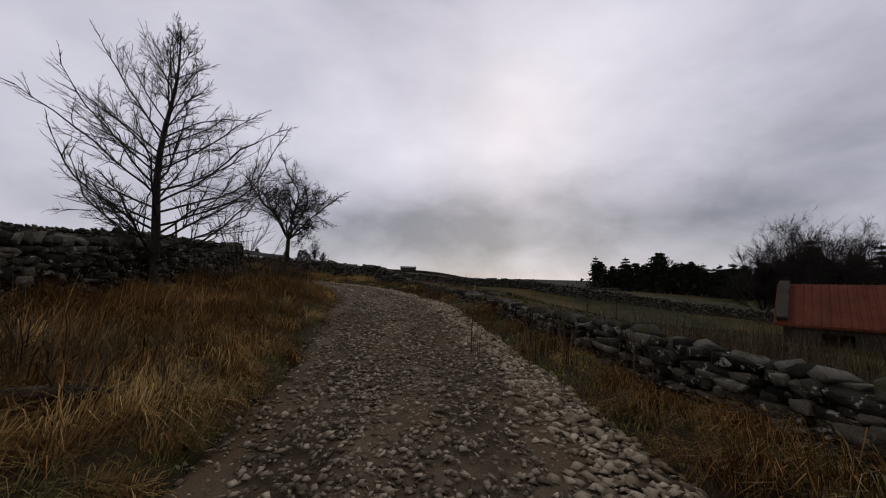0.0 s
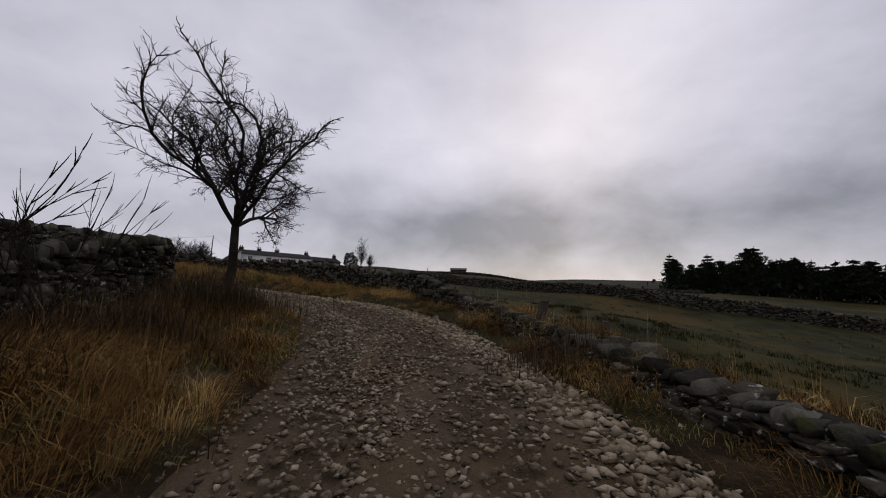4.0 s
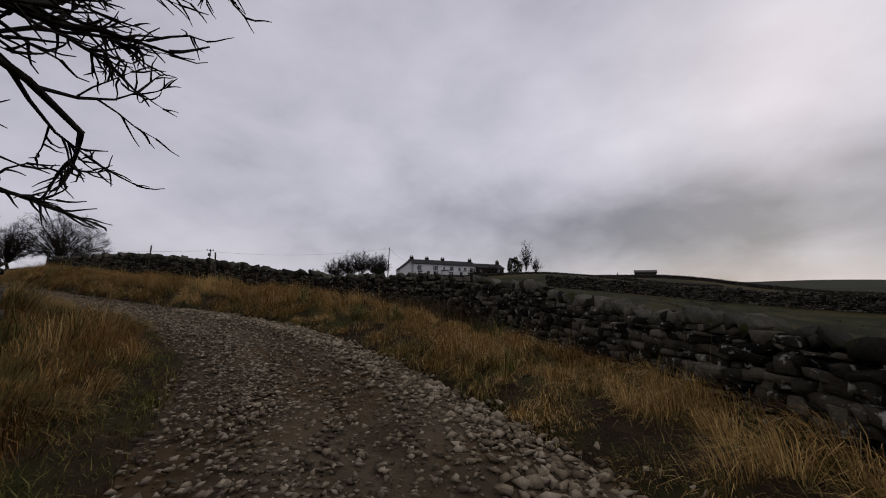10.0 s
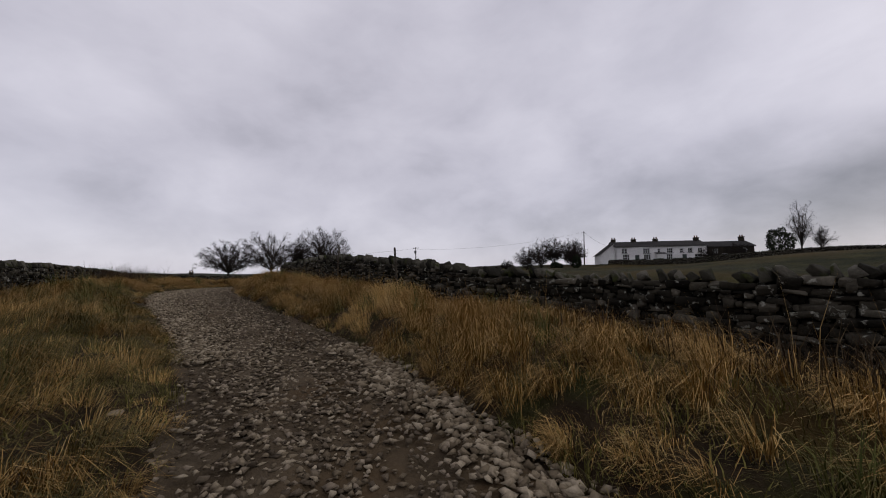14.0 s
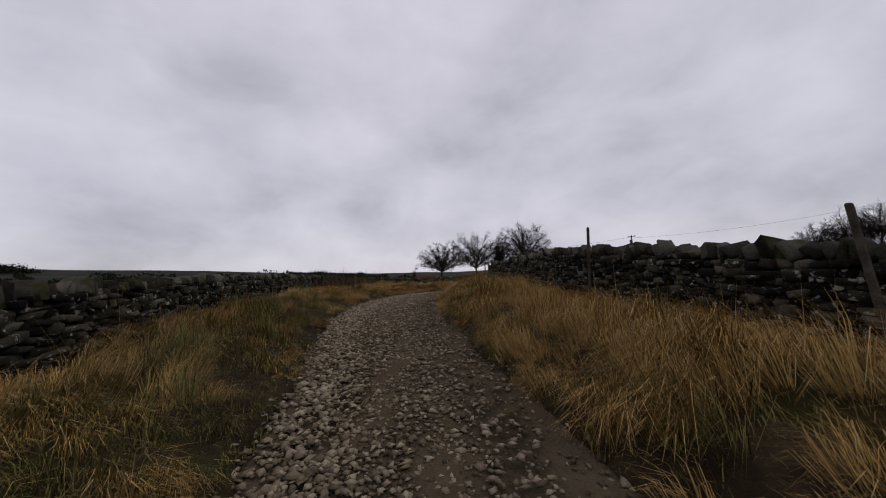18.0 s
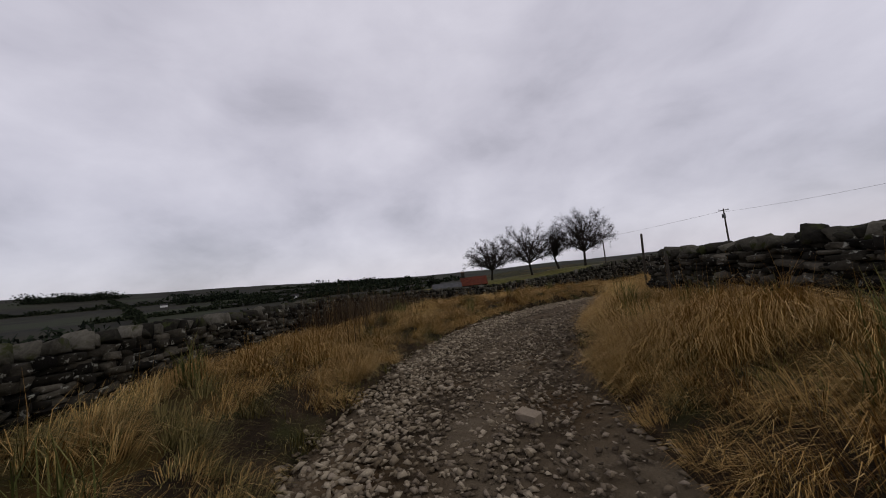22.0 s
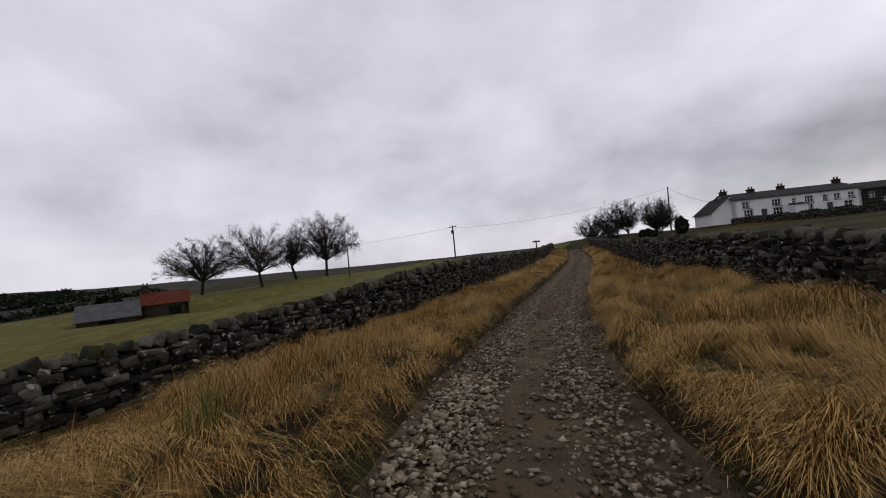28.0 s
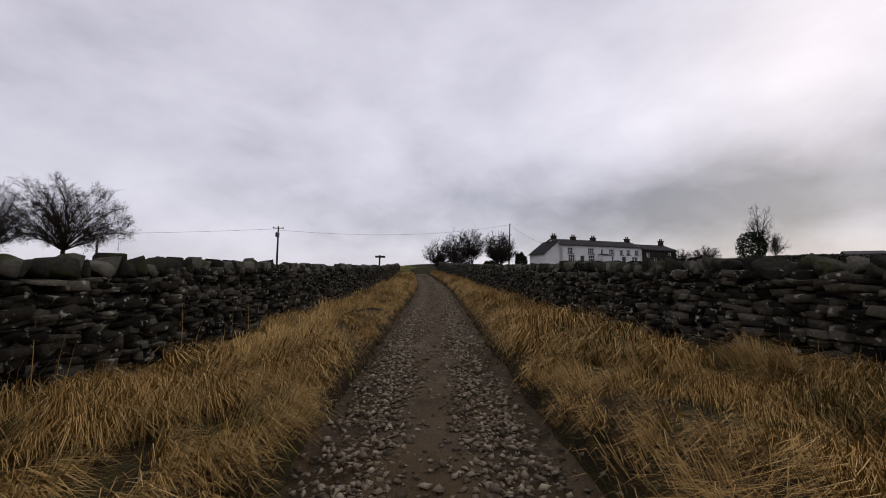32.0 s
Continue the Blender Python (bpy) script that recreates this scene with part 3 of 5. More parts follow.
    # squared wall ends
    for e_s, out in ((0.0, -1), (ss[-1], 1)):
        x, y, dx, dy, b0, tp = frame_at(e_s)
        z_ = -0.06
        while z_ < tp - 0.03:
            hgt = r.uniform(0.07, 0.13)
            for q in (-0.25, 0.25):
                o = q * thick * (1 - 0.25 * max(z_, 0) / max(tp, 0.3)) * r.uniform(0.85, 1.1)
                heap.add(r.randrange(10), block(x + dx * out * 0.03 - dy * o, y + dy * out * 0.03 + dx * o, b0 + z_ + hgt / 2, math.degrees(math.atan2(dy, dx)) + r.uniform(-6, 6), r.uniform(-5, 5), r.uniform(-5, 5), r.uniform(0.22, 0.32), thick * 0.5, hgt))
            z_ += hgt * 0.93
    # coping stones set on edge
    s = 0.1
    while cope and s < ss[-1] - 0.05:
        w = r.uniform(0.06, 0.17)
        x, y, dx, dy, b0, tp = frame_at(s)
        hh = cope * r.uniform(0.7, 1.3) * min(max(tp / 1.05, 0.55), 1.0)
        if r.random() > ruin * 1.2:
            m = block(x, y, b0 + tp + hh * 0.4, math.degrees(math.atan2(dy, dx)) + r.uniform(-12, 12), r.uniform(-8, 8), r.uniform(10, 48), w, thick * r.uniform(0.5, 0.85), hh)
            put(s, m, r.randrange(8), True)
        s += w + r.uniform(0.0, cope_gap * 0.3)
    if heap.v:
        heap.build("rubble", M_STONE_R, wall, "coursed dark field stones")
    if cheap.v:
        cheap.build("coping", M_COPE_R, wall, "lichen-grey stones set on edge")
    return wall


WALL_A = [(-4.7, -6), (-4.75, 2), (-5.0, 7), (-5.35, 11), (-5.9, 14), (-6.6, 16.2), (-7.2, 17.4), (-8.8, 18.1), (-11.0, 18.4), (-13.0, 18.2)]
WALL_B = [(4.4, -4), (3.6, 3), (3.15, 7), (2.75, 10.5), (2.0, 14), (0.9, 17.5), (-0.6, 20.5), (-2.6, 23.4), (-4.6, 25.6), (-6.9, 26.9), (-9.5, 26.8), (-12, 26.2), (-14, 25.95)]
WALL_C = [(-14.0, 25.95), (-16.5, 25.8), (-20.4, 25.4), (-23.6, 25.0), (-26.9, 24.85), (-29.6, 24.75)]
WALL_D = [(-13.05, 18.2), (-15.0, 17.7), (-17.2, 17.3), (-21, 16.6), (-25.2, 16.2), (-28.5, 16.3), (-31.5, 16.0), (-34.7, 16.7)]
WALL_E = [(-34.7, 16.7), (-37.2, 18.6), (-39.2, 21.5), (-41.2, 25.4), (-42.9, 28.7), (-44.7, 31.6), (-46.6, 35), (-49.5, 40), (-52.5, 45), (-58.5, 55), (-66, 66), (-73, 77)]
WALL_F = [(-31.2, 26.0), (-33.0, 29.0), (-34.6, 31.6), (-36.2, 34.2), (-38.4, 37.2), (-41.2, 41), (-45.6, 47.4), (-51, 56), (-58, 66.5), (-65, 76)]
WALL_G = [(-8, 51), (2, 54), (10, 52), (15, 48), (20.3, 40.3), (26, 38.5), (32.2, 36.7), (44, 34)]


def hs(n, h):
    return [h] * n


dry_wall("wall_1", WALL_A, [0.95, 0.95, 0.93, 0.85, 1.35, 1.38, 1.25, 1.25, 1.2, 1.15], "dark mossy dry-stone wall on top of a grassy bank", -1, (6, 15), 250)
dry_wall("wall_2", WALL_B, [0.8, 0.8, 0.56, 0.36, 0.34, 0.44, 0.92, 1.1, 1.2, 1.1, 1.02, 1.0, 1.04], "tumbling dry-stone wall with slanting coping stones", 1, (20, 31), 300, ruin=0.12, cope=0.22)
dry_wall("wall_3", WALL_C, [1.02, 1.18, 1.27, 1.22, 1.02, 0.88], "tall dry-stone wall ending squarely at a gateway", 1, (6, 16), 300)
dry_wall("wall_4", WALL_D, [1.15, 1.02, 0.98, 0.9, 0.87, 0.84, 0.82, 0.76], "weathered dry-stone wall below the lane", -1, (7, 19), 300)
dry_wall("wall_5", WALL_E, [0.72, 0.72, 0.7, 0.85, 1.12, 1.3, 1.33, 1.33, 1.3, 1.25, 1.2, 1.2], "long grey dry-stone wall with upright coping stones", -1, (8, 22), 300)
dry_wall("wall_6", WALL_F, [0.6, 0.72, 0.9, 1.0, 1.08, 1.15, 1.3, 1.4, 1.4, 1.4], "shaded dry-stone wall with rounded coping above long grass", 1, (4, 14), 300)
dry_wall("wall_7", WALL_G, hs(8, 1.25), "dark field wall of tumbled stones crossing a pasture", -1, None, ruin=0.15, both=False)


# ---- trees ----
class Limbs:
    """Gathers tapering branches as one mesh."""

    def __init__(self):
        self.v, self.f, self.n = [], [], 0

    def tube(self, pts, r0, r1, sides):
        pts = np.array(pts)
        m = len(pts)
        d = np.gradient(pts, axis=0)
        d /= np.linalg.norm(d, axis=1)[:, None] + 1e-9
        a = np.cross(d, np.array([0.31, 0.77, 0.55]))
        a /= np.linalg.norm(a, axis=1)[:, None] + 1e-9
        b = np.cross(d, a)
        rad = np.linspace(r0, r1, m)[:, None, None]
        th = np.arange(sides) * 2 * math.pi / sides
        ring = pts[:, None, :] + rad * (a[:, None, :] * np.cos(th)[None, :, None] + b[:, None, :] * np.sin(th)[None, :, None])
        i = np.arange(m * sides).reshape(m, sides)
        q = np.stack([i[:-1], np.roll(i[:-1], -1, 1), np.roll(i[1:], -1, 1), i[1:]], -1).reshape(-1, 4)
        self.v.append(ring.reshape(-1, 3))
        self.f.append(q + self.n)
        self.n += m * sides

    def build(self, name, mat, parent):
        return fast_mesh(name, np.concatenate(self.v), np.concatenate(self.f), mat, parent, smooth=True)


def grow(r, big, small, start, way, length, radius, depth, spec, rmin=0.005):
    """One branch and its offspring. spec: children by level, spread, crook, upward pull, length ratio, level at which twigs begin."""
    kids, spread, crook, up, ratio, twig = spec
    steps = max(3, int(length / (0.28 if depth < 2 else 0.22)))
    steps = min(steps, 9) if depth < twig else min(steps, 3)
    p_, w = np.array(start, float), np.array(way, float)
    pts = [p_.copy()]
    for _ in range(steps):
        w = w + r.normal(0, crook, 3) + np.array([0, 0, up])
        w /= np.linalg.norm(w)
        p_ = p_ + w * length / steps
        pts.append(p_.copy())
    end = radius * (0.55 if depth < twig else 0.35)
    (big if depth < twig else small).tube(pts, radius, end, 7 if depth == 0 else 5 if depth < twig else 3)
    if depth >= len(kids):
        return
    for c in range(kids[depth]):
        at_ = r.uniform(0.3 if depth else 0.4, 1.0) if c else 1.0
        i = min(int(at_ * steps), steps - 1)
        b0 = pts[i] + (pts[i + 1] - pts[i]) * (at_ * steps - i if at_ < 1 else 1)
        t = pts[i + 1] - pts[i]
        t /= np.linalg.norm(t)
        side = np.cross(t, r.normal(0, 1, 3))
        side /= np.linalg.norm(side) + 1e-9
        ang = spread * r.uniform(0.6, 1.25) * (0.5 if c == 0 else 1)
        grow(r, big, small, b0, t * math.cos(ang) + side * math.sin(ang), length * ratio * r.uniform(0.75, 1.15) * (1.1 - 0.35 * at_ if c else 0.95), max(radius * (0.62 if c else 0.7) * (1 - 0.35 * at_ if c else 1), rmin), depth + 1, spec, rmin)


def bare_tree(name, place, height, spec, seed, radius, label, leaders=1, lean=(0, 0), trunk=0.3, group="", rmin=0.005, wide=(0.35, 0.75), reach=0.34):
    r = np.random.default_rng(seed)
    root = empty(name, place, label, "tree", group)
    big, small = Limbs(), Limbs()
    th = height * trunk
    top = np.array([lean[0] * th, lean[1] * th, th])
    big.tube([np.array([0, 0, -0.25]), np.array([0, 0, 0.1]), top * 0.5 + r.normal(0, 0.03 * th, 3) * (1, 1, 0), top], radius * 1.35, radius * 0.8, 9)
    for k in range(leaders):
        az = 2 * math.pi * (k + r.uniform(0, 0.6)) / leaders
        out = 0.12 if leaders == 1 else r.uniform(*wide)
        way = np.array([math.cos(az) * out + lean[0], math.sin(az) * out + lean[1], 1.0])
        grow(r, big, small, top, way / np.linalg.norm(way), height * (0.42 if leaders == 1 else reach) * r.uniform(0.85, 1.15), radius * (0.75 if leaders == 1 else 0.5), 1, spec, rmin)
    big.build("trunk", M_BARK, root)
    small.build("crown", M_TWIG, root)
    return root


def size_to(root, height):
    """Scale a tree so that its highest twig stands at the height given."""
    top = max(max(v.co.z for v in c.data.vertices) for c in root.children)
    root.scale = (height / top,) * 3


def young_tree(place, height, seed, label):
    """An upright tree with one leader and long rising side branches."""
    r = np.random.default_rng(seed)
    root = empty("bare_tree", place, label, "tree")
    big, small = Limbs(), Limbs()
    n = 12
    stem = [np.array([0.05 * math.sin(i * 0.8), 0.05 * math.cos(i * 0.6), height * i / n - 0.2]) for i in range(n + 1)]
    big.tube(stem, 0.1, 0.008, 8)
    spec = ((0, 9, 6, 4), 0.66, 0.1, 0.035, 0.42, 2)
    for k in range(58):
        h = 0.13 + 0.84 * (k / 58) ** 0.95
        i = h * n
        b0 = stem[int(i)] + (stem[min(int(i) + 1, n)] - stem[int(i)]) * (i - int(i))
        az = k * 2.4 + r.uniform(-0.5, 0.5)
        out = 1.0 - 0.45 * h
        way = np.array([math.cos(az) * out, math.sin(az) * out, 0.22 + 0.6 * h])
        grow(r, big, small, b0, way / np.linalg.norm(way), height * (0.40 * (1 - h) ** 1.1 + 0.045) * r.uniform(0.7, 1.15), 0.024 * (1.12 - h) + 0.004, 1, spec, 0.003)
    big.build("trunk", M_BARK, root)
    small.build("crown", M_TWIG, root)
    return root


young_tree((-4.75, 7.75, gz(-4.75, 7.75) - 0.1), 6.0, 3, "slender bare tree with dark rising branches beside a stone wall")

def prisms(p0, p1, rad):
    """Many straight pointed twigs as one set of corners and triangles."""
    n = len(p0)
    d = p1 - p0
    d /= np.linalg.norm(d, axis=1)[:, None] + 1e-9
    a = np.cross(d, np.array([0.31, 0.77, 0.55]))
    a /= np.linalg.norm(a, axis=1)[:, None] + 1e-9
    b = np.cross(d, a)
    rad = np.broadcast_to(rad, (n,))[:, None]
    v = np.stack([p0 + rad * a, p0 + rad * (-0.5 * a + 0.87 * b), p0 + rad * (-0.5 * a - 0.87 * b), p1], 1)
    t = np.array([(0, 1, 3), (1, 2, 3), (2, 0, 3)])
    return v.reshape(-1, 3), (t[None] + 4 * np.arange(n)[:, None, None]).reshape(-1, 3)


def offshoots(r, p0, p1, per, lo, wander, length, up):
    """Side twigs along many twigs at once."""
    n = len(p0)
    u = r.uniform(lo, 1.0, (n, per, 1))
    b0 = p0[:, None] + (p1 - p0)[:, None] * u
    d = (p1 - p0)[:, None]
    d = d / (np.linalg.norm(d, axis=2, keepdims=True) + 1e-9) + r.normal(0, wander, (n, per, 3)) + np.array([0, 0, up])
    d /= np.linalg.norm(d, axis=2, keepdims=True)
    b1 = b0 + d * length * r.uniform(0.6, 1.3, (n, per, 1))
    return b0.reshape(-1, 3), b1.reshape(-1, 3)


def fan_tree(name, place, height, spread, seed, label, category="tree", group="", trunk=0.14, stems=18, low=0.12, twig=0.16, r0=0.3, rmin=0.022, kids=(9, 5), crook=0.6, dome=0.0):
    """A tree whose limbs fan out from a short trunk to a domed, twiggy crown."""
    r = np.random.default_rng(seed)
    root = empty(name, place, label, category, group)
    big = Limbs()
    fork = np.array([r.normal(0, 0.02) * height, r.normal(0, 0.02) * height, height * trunk])
    big.tube([np.array([0, 0, -0.3]), fork * 0.5, fork], r0 * 1.3, r0, 8)
    a0, a1 = [], []
    for k in range(stems):
        az = k * 2.4 + r.uniform(-0.3, 0.3)
        v = (k + 0.5) / stems
        el = low + (math.pi / 2 - low) * v ** 1.3
        end = np.array([math.cos(az) * math.cos(el) * spread, math.sin(az) * math.cos(el) * spread, height * (0.16 + 0.76 * math.sin(el)) * r.uniform(0.92, 1.03)])
        if dome:
            up = -0.28 + 1.26 * v
            out = math.sqrt(max(1 - up * up, 0.02))
            end = np.array([math.cos(az) * out * spread, math.sin(az) * out * spread, height * (dome + (0.95 - dome) * up)]) * r.uniform(0.9, 1.04)
        mid = fork + (end - fork) * 0.5 + np.array([-math.cos(az), -math.sin(az), 0.8]) * spread * 0.12 + r.normal(0, 0.03 * height, 3)
        u = np.linspace(0, 1, 9)[:, None]
        limb = fork * (1 - u) ** 2 + 2 * mid * u * (1 - u) + end * u * u + r.normal(0, 0.008 * height, (9, 3)) * u
        big.tube(limb, r0 * 0.42 * r.uniform(0.7, 1.1), rmin * 1.4, 5)
        q0, q1 = offshoots(r, limb[2:8], limb[3:9], 3, 0.0, 0.55, height * twig, 0.15)
        a0.append(q0)
        a1.append(q1)
    a0, a1 = np.concatenate(a0), np.concatenate(a1)
    b0, b1 = offshoots(r, a0, a1, kids[0], 0.2, crook, height * twig * 0.6, 0.12)
    c0, c1 = offshoots(r, b0, b1, kids[1], 0.2, crook, height * twig * 0.34, 0.1)
    sets = [prisms(a0, a1, rmin * 1.7), prisms(b0, b1, rmin * 1.15), prisms(c0, c1, rmin * 0.8)]
    vs, fs_, n = [], [], 0
    for v, f in sets:
        vs.append(v)
        fs_.append(f + n)
        n += len(v)
    big.build("trunk", M_BARK, root)
    fast_mesh("crown", np.concatenate(vs), np.concatenate(fs_), M_TWIG, root)
    return root


haw = bare_tree("hawthorn_tree", (-4.5, 15.55, gz(-4.5, 15.55) - 0.15), 4.8, ((0, 7, 6, 6, 4), 0.8, 0.2, 0.012, 0.57, 3), 17, 0.072, "gnarled leafless hawthorn with tangled thorny twigs", leaders=8, lean=(0.08, -0.04), trunk=0.28, rmin=0.004, wide=(0.1, 1.2), reach=0.29)
size_to(haw, 5.0)
for (tx, ty, th, wd, sd) in ((-129.5, 26.5, 13.8, 8.0, 21), (-130, 38.8, 16.8, 10.2, 22), (-126, 46.0, 14.5, 2.6, 26), (-124.5, 53, 17.6, 8.8, 23)):
    t_ = fan_tree("sycamore_tree", (tx, ty, gz(tx, ty) - 0.2), th, wd, sd, "large bare broad-crowned tree beside a farm barn", "tree", "trees by the barn", 0.24, 40, 0.25, 0.1, 0.3, 0.016, (8, 6) if wd > 3 else (4, 3), 0.6, 0.5)
    size_to(t_, th)
lone = fan_tree("bare_tree", (-22.6, 107.5, gz(-22.6, 107.5) - 0.2), 9.8, 1.5, 31, "tall thin leafless tree near the cottages", trunk=0.12, stems=16, low=0.6, twig=0.1, r0=0.14, rmin=0.012, kids=(4, 3), dome=0.55)
size_to(lone, 9.8)
l2 = fan_tree("bare_tree", (-20.4, 108.5, gz(-20.4, 108.5) - 0.2), 5.2, 1.8, 33, "small pale bare tree beside a dark evergreen", trunk=0.1, stems=9, low=0.6, twig=0.18, r0=0.12, rmin=0.012, kids=(6, 4))
size_to(l2, 5.2)
for (tx, ty, th, wd, sd) in ((-77.0, 97.5, 8.0, 3.4, 41), (-74.5, 100.5, 9.6, 3.3, 42), (-72.4, 103.4, 9.2, 3.2, 44), (-66.6, 104.4, 8.2, 3.4, 45), (-64.4, 100.6, 7.6, 3.2, 47), (-60, 72.7, 2.8, 1.3, 43), (-34, 101, 3.2, 2.2, 48), (-30.5, 103, 3.4, 2.2, 49)):
    t_ = fan_tree("thorn_bush", (tx, ty, gz(tx, ty) - 0.3), th, wd, sd, "dense rounded bare thorn bush on the skyline", "bush", "bushes near the cottages", 0.05, 30, 0.05, 0.13, 0.1, 0.014 if th > 5 else 0.01, (6, 5) if th > 5 else (6, 4), 0.6, 0.5)
    size_to(t_, th)


def leaf_cloud(r, pts, size):
    """Small crossed leaf triangles at the places given."""
    n = len(pts)
    a, b = r.normal(0, 1, (n, 3)), r.normal(0, 1, (n, 3))
    a *= (size * r.uniform(0.5, 1.3, n) / np.linalg.norm(a, axis=1))[:, None]
    b *= (size * r.uniform(0.5, 1.3, n) / np.linalg.norm(b, axis=1))[:, None]
    v = np.stack([pts - a * 0.5, pts + a * 0.5, pts + b], 1).reshape(-1, 3)
    return v, np.arange(3 * n).reshape(-1, 3)


def conifer(name, seed, height, width, tiers, label, bare=0.12, taper=1.0):
    r = np.random.default_rng(seed)
    root = empty(name, (0, 0, 0), label, "conifer", "plantation conifers")
    part("trunk", tube_bm([(0, 0, -0.4), (0.1, 0, height * 0.5), (0, 0, height * 0.97)], [height * 0.016, height * 0.011, 0.03], 6), M_BARK, root)
    pts = []
    for k in range(tiers):
        h = bare + (1 - bare) * k / tiers
        reach_ = width * (1 - h) ** taper * r.uniform(0.6, 1.2) + 0.2
        if r.random() < 0.16:
            continue
        for j in range(7):
            az = r.uniform(0, 2 * math.pi)
            L = reach_ * r.uniform(0.3, 1.35)
            u = r.uniform(0.1, 1, 26)
            x, y = np.cos(az) * L * u, np.sin(az) * L * u
            z = height * h + L * u * r.uniform(-0.35, 0.3)
            pts.append(np.stack([x, y, z], 1) + r.normal(0, 0.06 + 0.25 * (1 - h), (26, 3)))
    pts.append(np.array([[0, 0, height * q] for q in np.linspace(0.9, 1.0, 8)]))
    v, f = leaf_cloud(r, np.concatenate(pts), 0.38)
    fast_mesh("crown", v, f, M_NEEDLE, root)
    return root


CONIFERS = [conifer("conifer", 60 + k, 12.0, w_, 24, "dark plantation conifer in a dense stand", b_, tp) for k, (w_, b_, tp) in enumerate(((3.4, 0.1, 1.0), (3.8, 0.3, 0.5), (3.0, 0.38, 0.7)))]
rr = random.Random(5)
spots = []
for k in range(120):
    u = k / 119
    bx, by = 99 + 58 * u + rr.uniform(-3, 3), 151 - 49 * u + rr.uniform(-6, 14)
    spots.append((bx, by, rr.uniform(8, 15) * (1.25 if k % 9 == 0 else 1)))
spots += [(97.5, 150, 10), (131, 156, 20), (112, 78, 17), (114, 80, 20), (118, 74, 15), (109, 82, 15), (121, 70, 18), (106, 76, 13)]
for k, (bx, by, bh) in enumerate(spots):
    base_t = CONIFERS[k % 3]
    m = pose(bx, by, gz(bx, by) - 0.3, 0, 0, rr.uniform(0, 360))
    if k < 3:
        base_t.matrix_world = m
        t_ = base_t
    else:
        t_ = copy_thing(base_t, m)
    wide_ = bh / 12 * rr.uniform(1.2, 1.8)
    t_.scale = (wide_, wide_, bh / 12)
for (tx, ty, th, wd, sd) in ((50, 37, 15.5, 5.4, 71), (55, 33, 14.6, 5.4, 72), (47, 31, 12.0, 4.8, 73), (60, 30, 14.0, 5.2, 74), (44, 36, 10.5, 4.2, 75), (57, 40, 15, 5.4, 76)):
    t_ = fan_tree("bare_tree", (tx, ty, gz(tx, ty) - 0.3), th, wd, sd, "dark leafless tree in a copse behind the shed", "tree", "copse trees", 0.1, 14, 0.2, 0.17, 0.2, 0.016)
    size_to(t_, th)


def evergreen(place, width, height, seed, label, name="evergreen_bush"):
    r = np.random.default_rng(seed)
    root = empty(name, place, label, "bush")
    part("stem", tube_bm([(0, 0, -0.2), (0, 0, height * 0.7)], [0.1, 0.03], 5), M_BARK, root)
    n = 2600
    d = r.normal(0, 1, (n, 3))
    d /= np.linalg.norm(d, axis=1)[:, None]
    d *= (r.uniform(0.55, 1, n) ** 0.4)[:, None] * (1 + 0.16 * np.sin(d[:, :1] * 7 + d[:, 1:2] * 5))
    p_ = d * np.array([width / 2, width / 2, height / 2]) + np.array([0, 0, height / 2])
    v, f = leaf_cloud(r, p_, 0.3)
    fast_mesh("foliage", v, f, M_HEDGE, root)
    return root


evergreen((-24.6, 103, gz(-24.6, 103) - 0.2), 3.6, 4.6, 81, "dark clipped evergreen bush by the cottages")
evergreen((-58.5, 94, gz(-58.5, 94) - 0.2), 1.9, 3.2, 82, "narrow dark evergreen bush beside a garden wall")
evergreen((-64, 93.5, gz(-64, 93.5) - 0.3), 3.0, 2.0, 83, "low dark evergreen bush below the pole")
for k in range(7):
    evergreen((-50 + 3.2 * k, 99.0 + 1.6 * k, gz(-50 + 3.2 * k, 99 + 1.6 * k) - 0.2), 3.0, 0.8, 84 + k, "low dark garden hedge in front of cottages", "garden_hedge")


# ---- buildings ----
def wall_with_holes(width, height, holes, thick, mat, parent, m, name="wall"):
    """A wall in its xz plane with rectangular holes (x, z, w, h), cut by a grid."""
    xs = sorted({0, width, *[h[0] for h in holes], *[h[0] + h[2] for h in holes]})
    zs = sorted({0, height, *[h[1] for h in holes], *[h[1] + h[3] for h in holes]})
    bm = bmesh.new()
    for x0, x1 in zip(xs, xs[1:]):
        for z0, z1 in zip(zs, zs[1:]):
            cx, cz = (x0 + x1) / 2, (z0 + z1) / 2
            if any(h[0] < cx < h[0] + h[2] and h[1] < cz < h[1] + h[3] for h in holes):
                continue
            q = box_bm(x1 - x0, thick, z1 - z0, Matrix.Translation((cx, thick / 2, z0)))
            tmp = bpy.data.meshes.new("t")
            q.to_mesh(tmp)
            q.free()
            bm.from_mesh(tmp)
            bpy.data.meshes.remove(tmp)
    bmesh.ops.remove_doubles(bm, verts=bm.verts[:], dist=0.001)
    bm.transform(m)
    return part(name, bm, mat, parent)


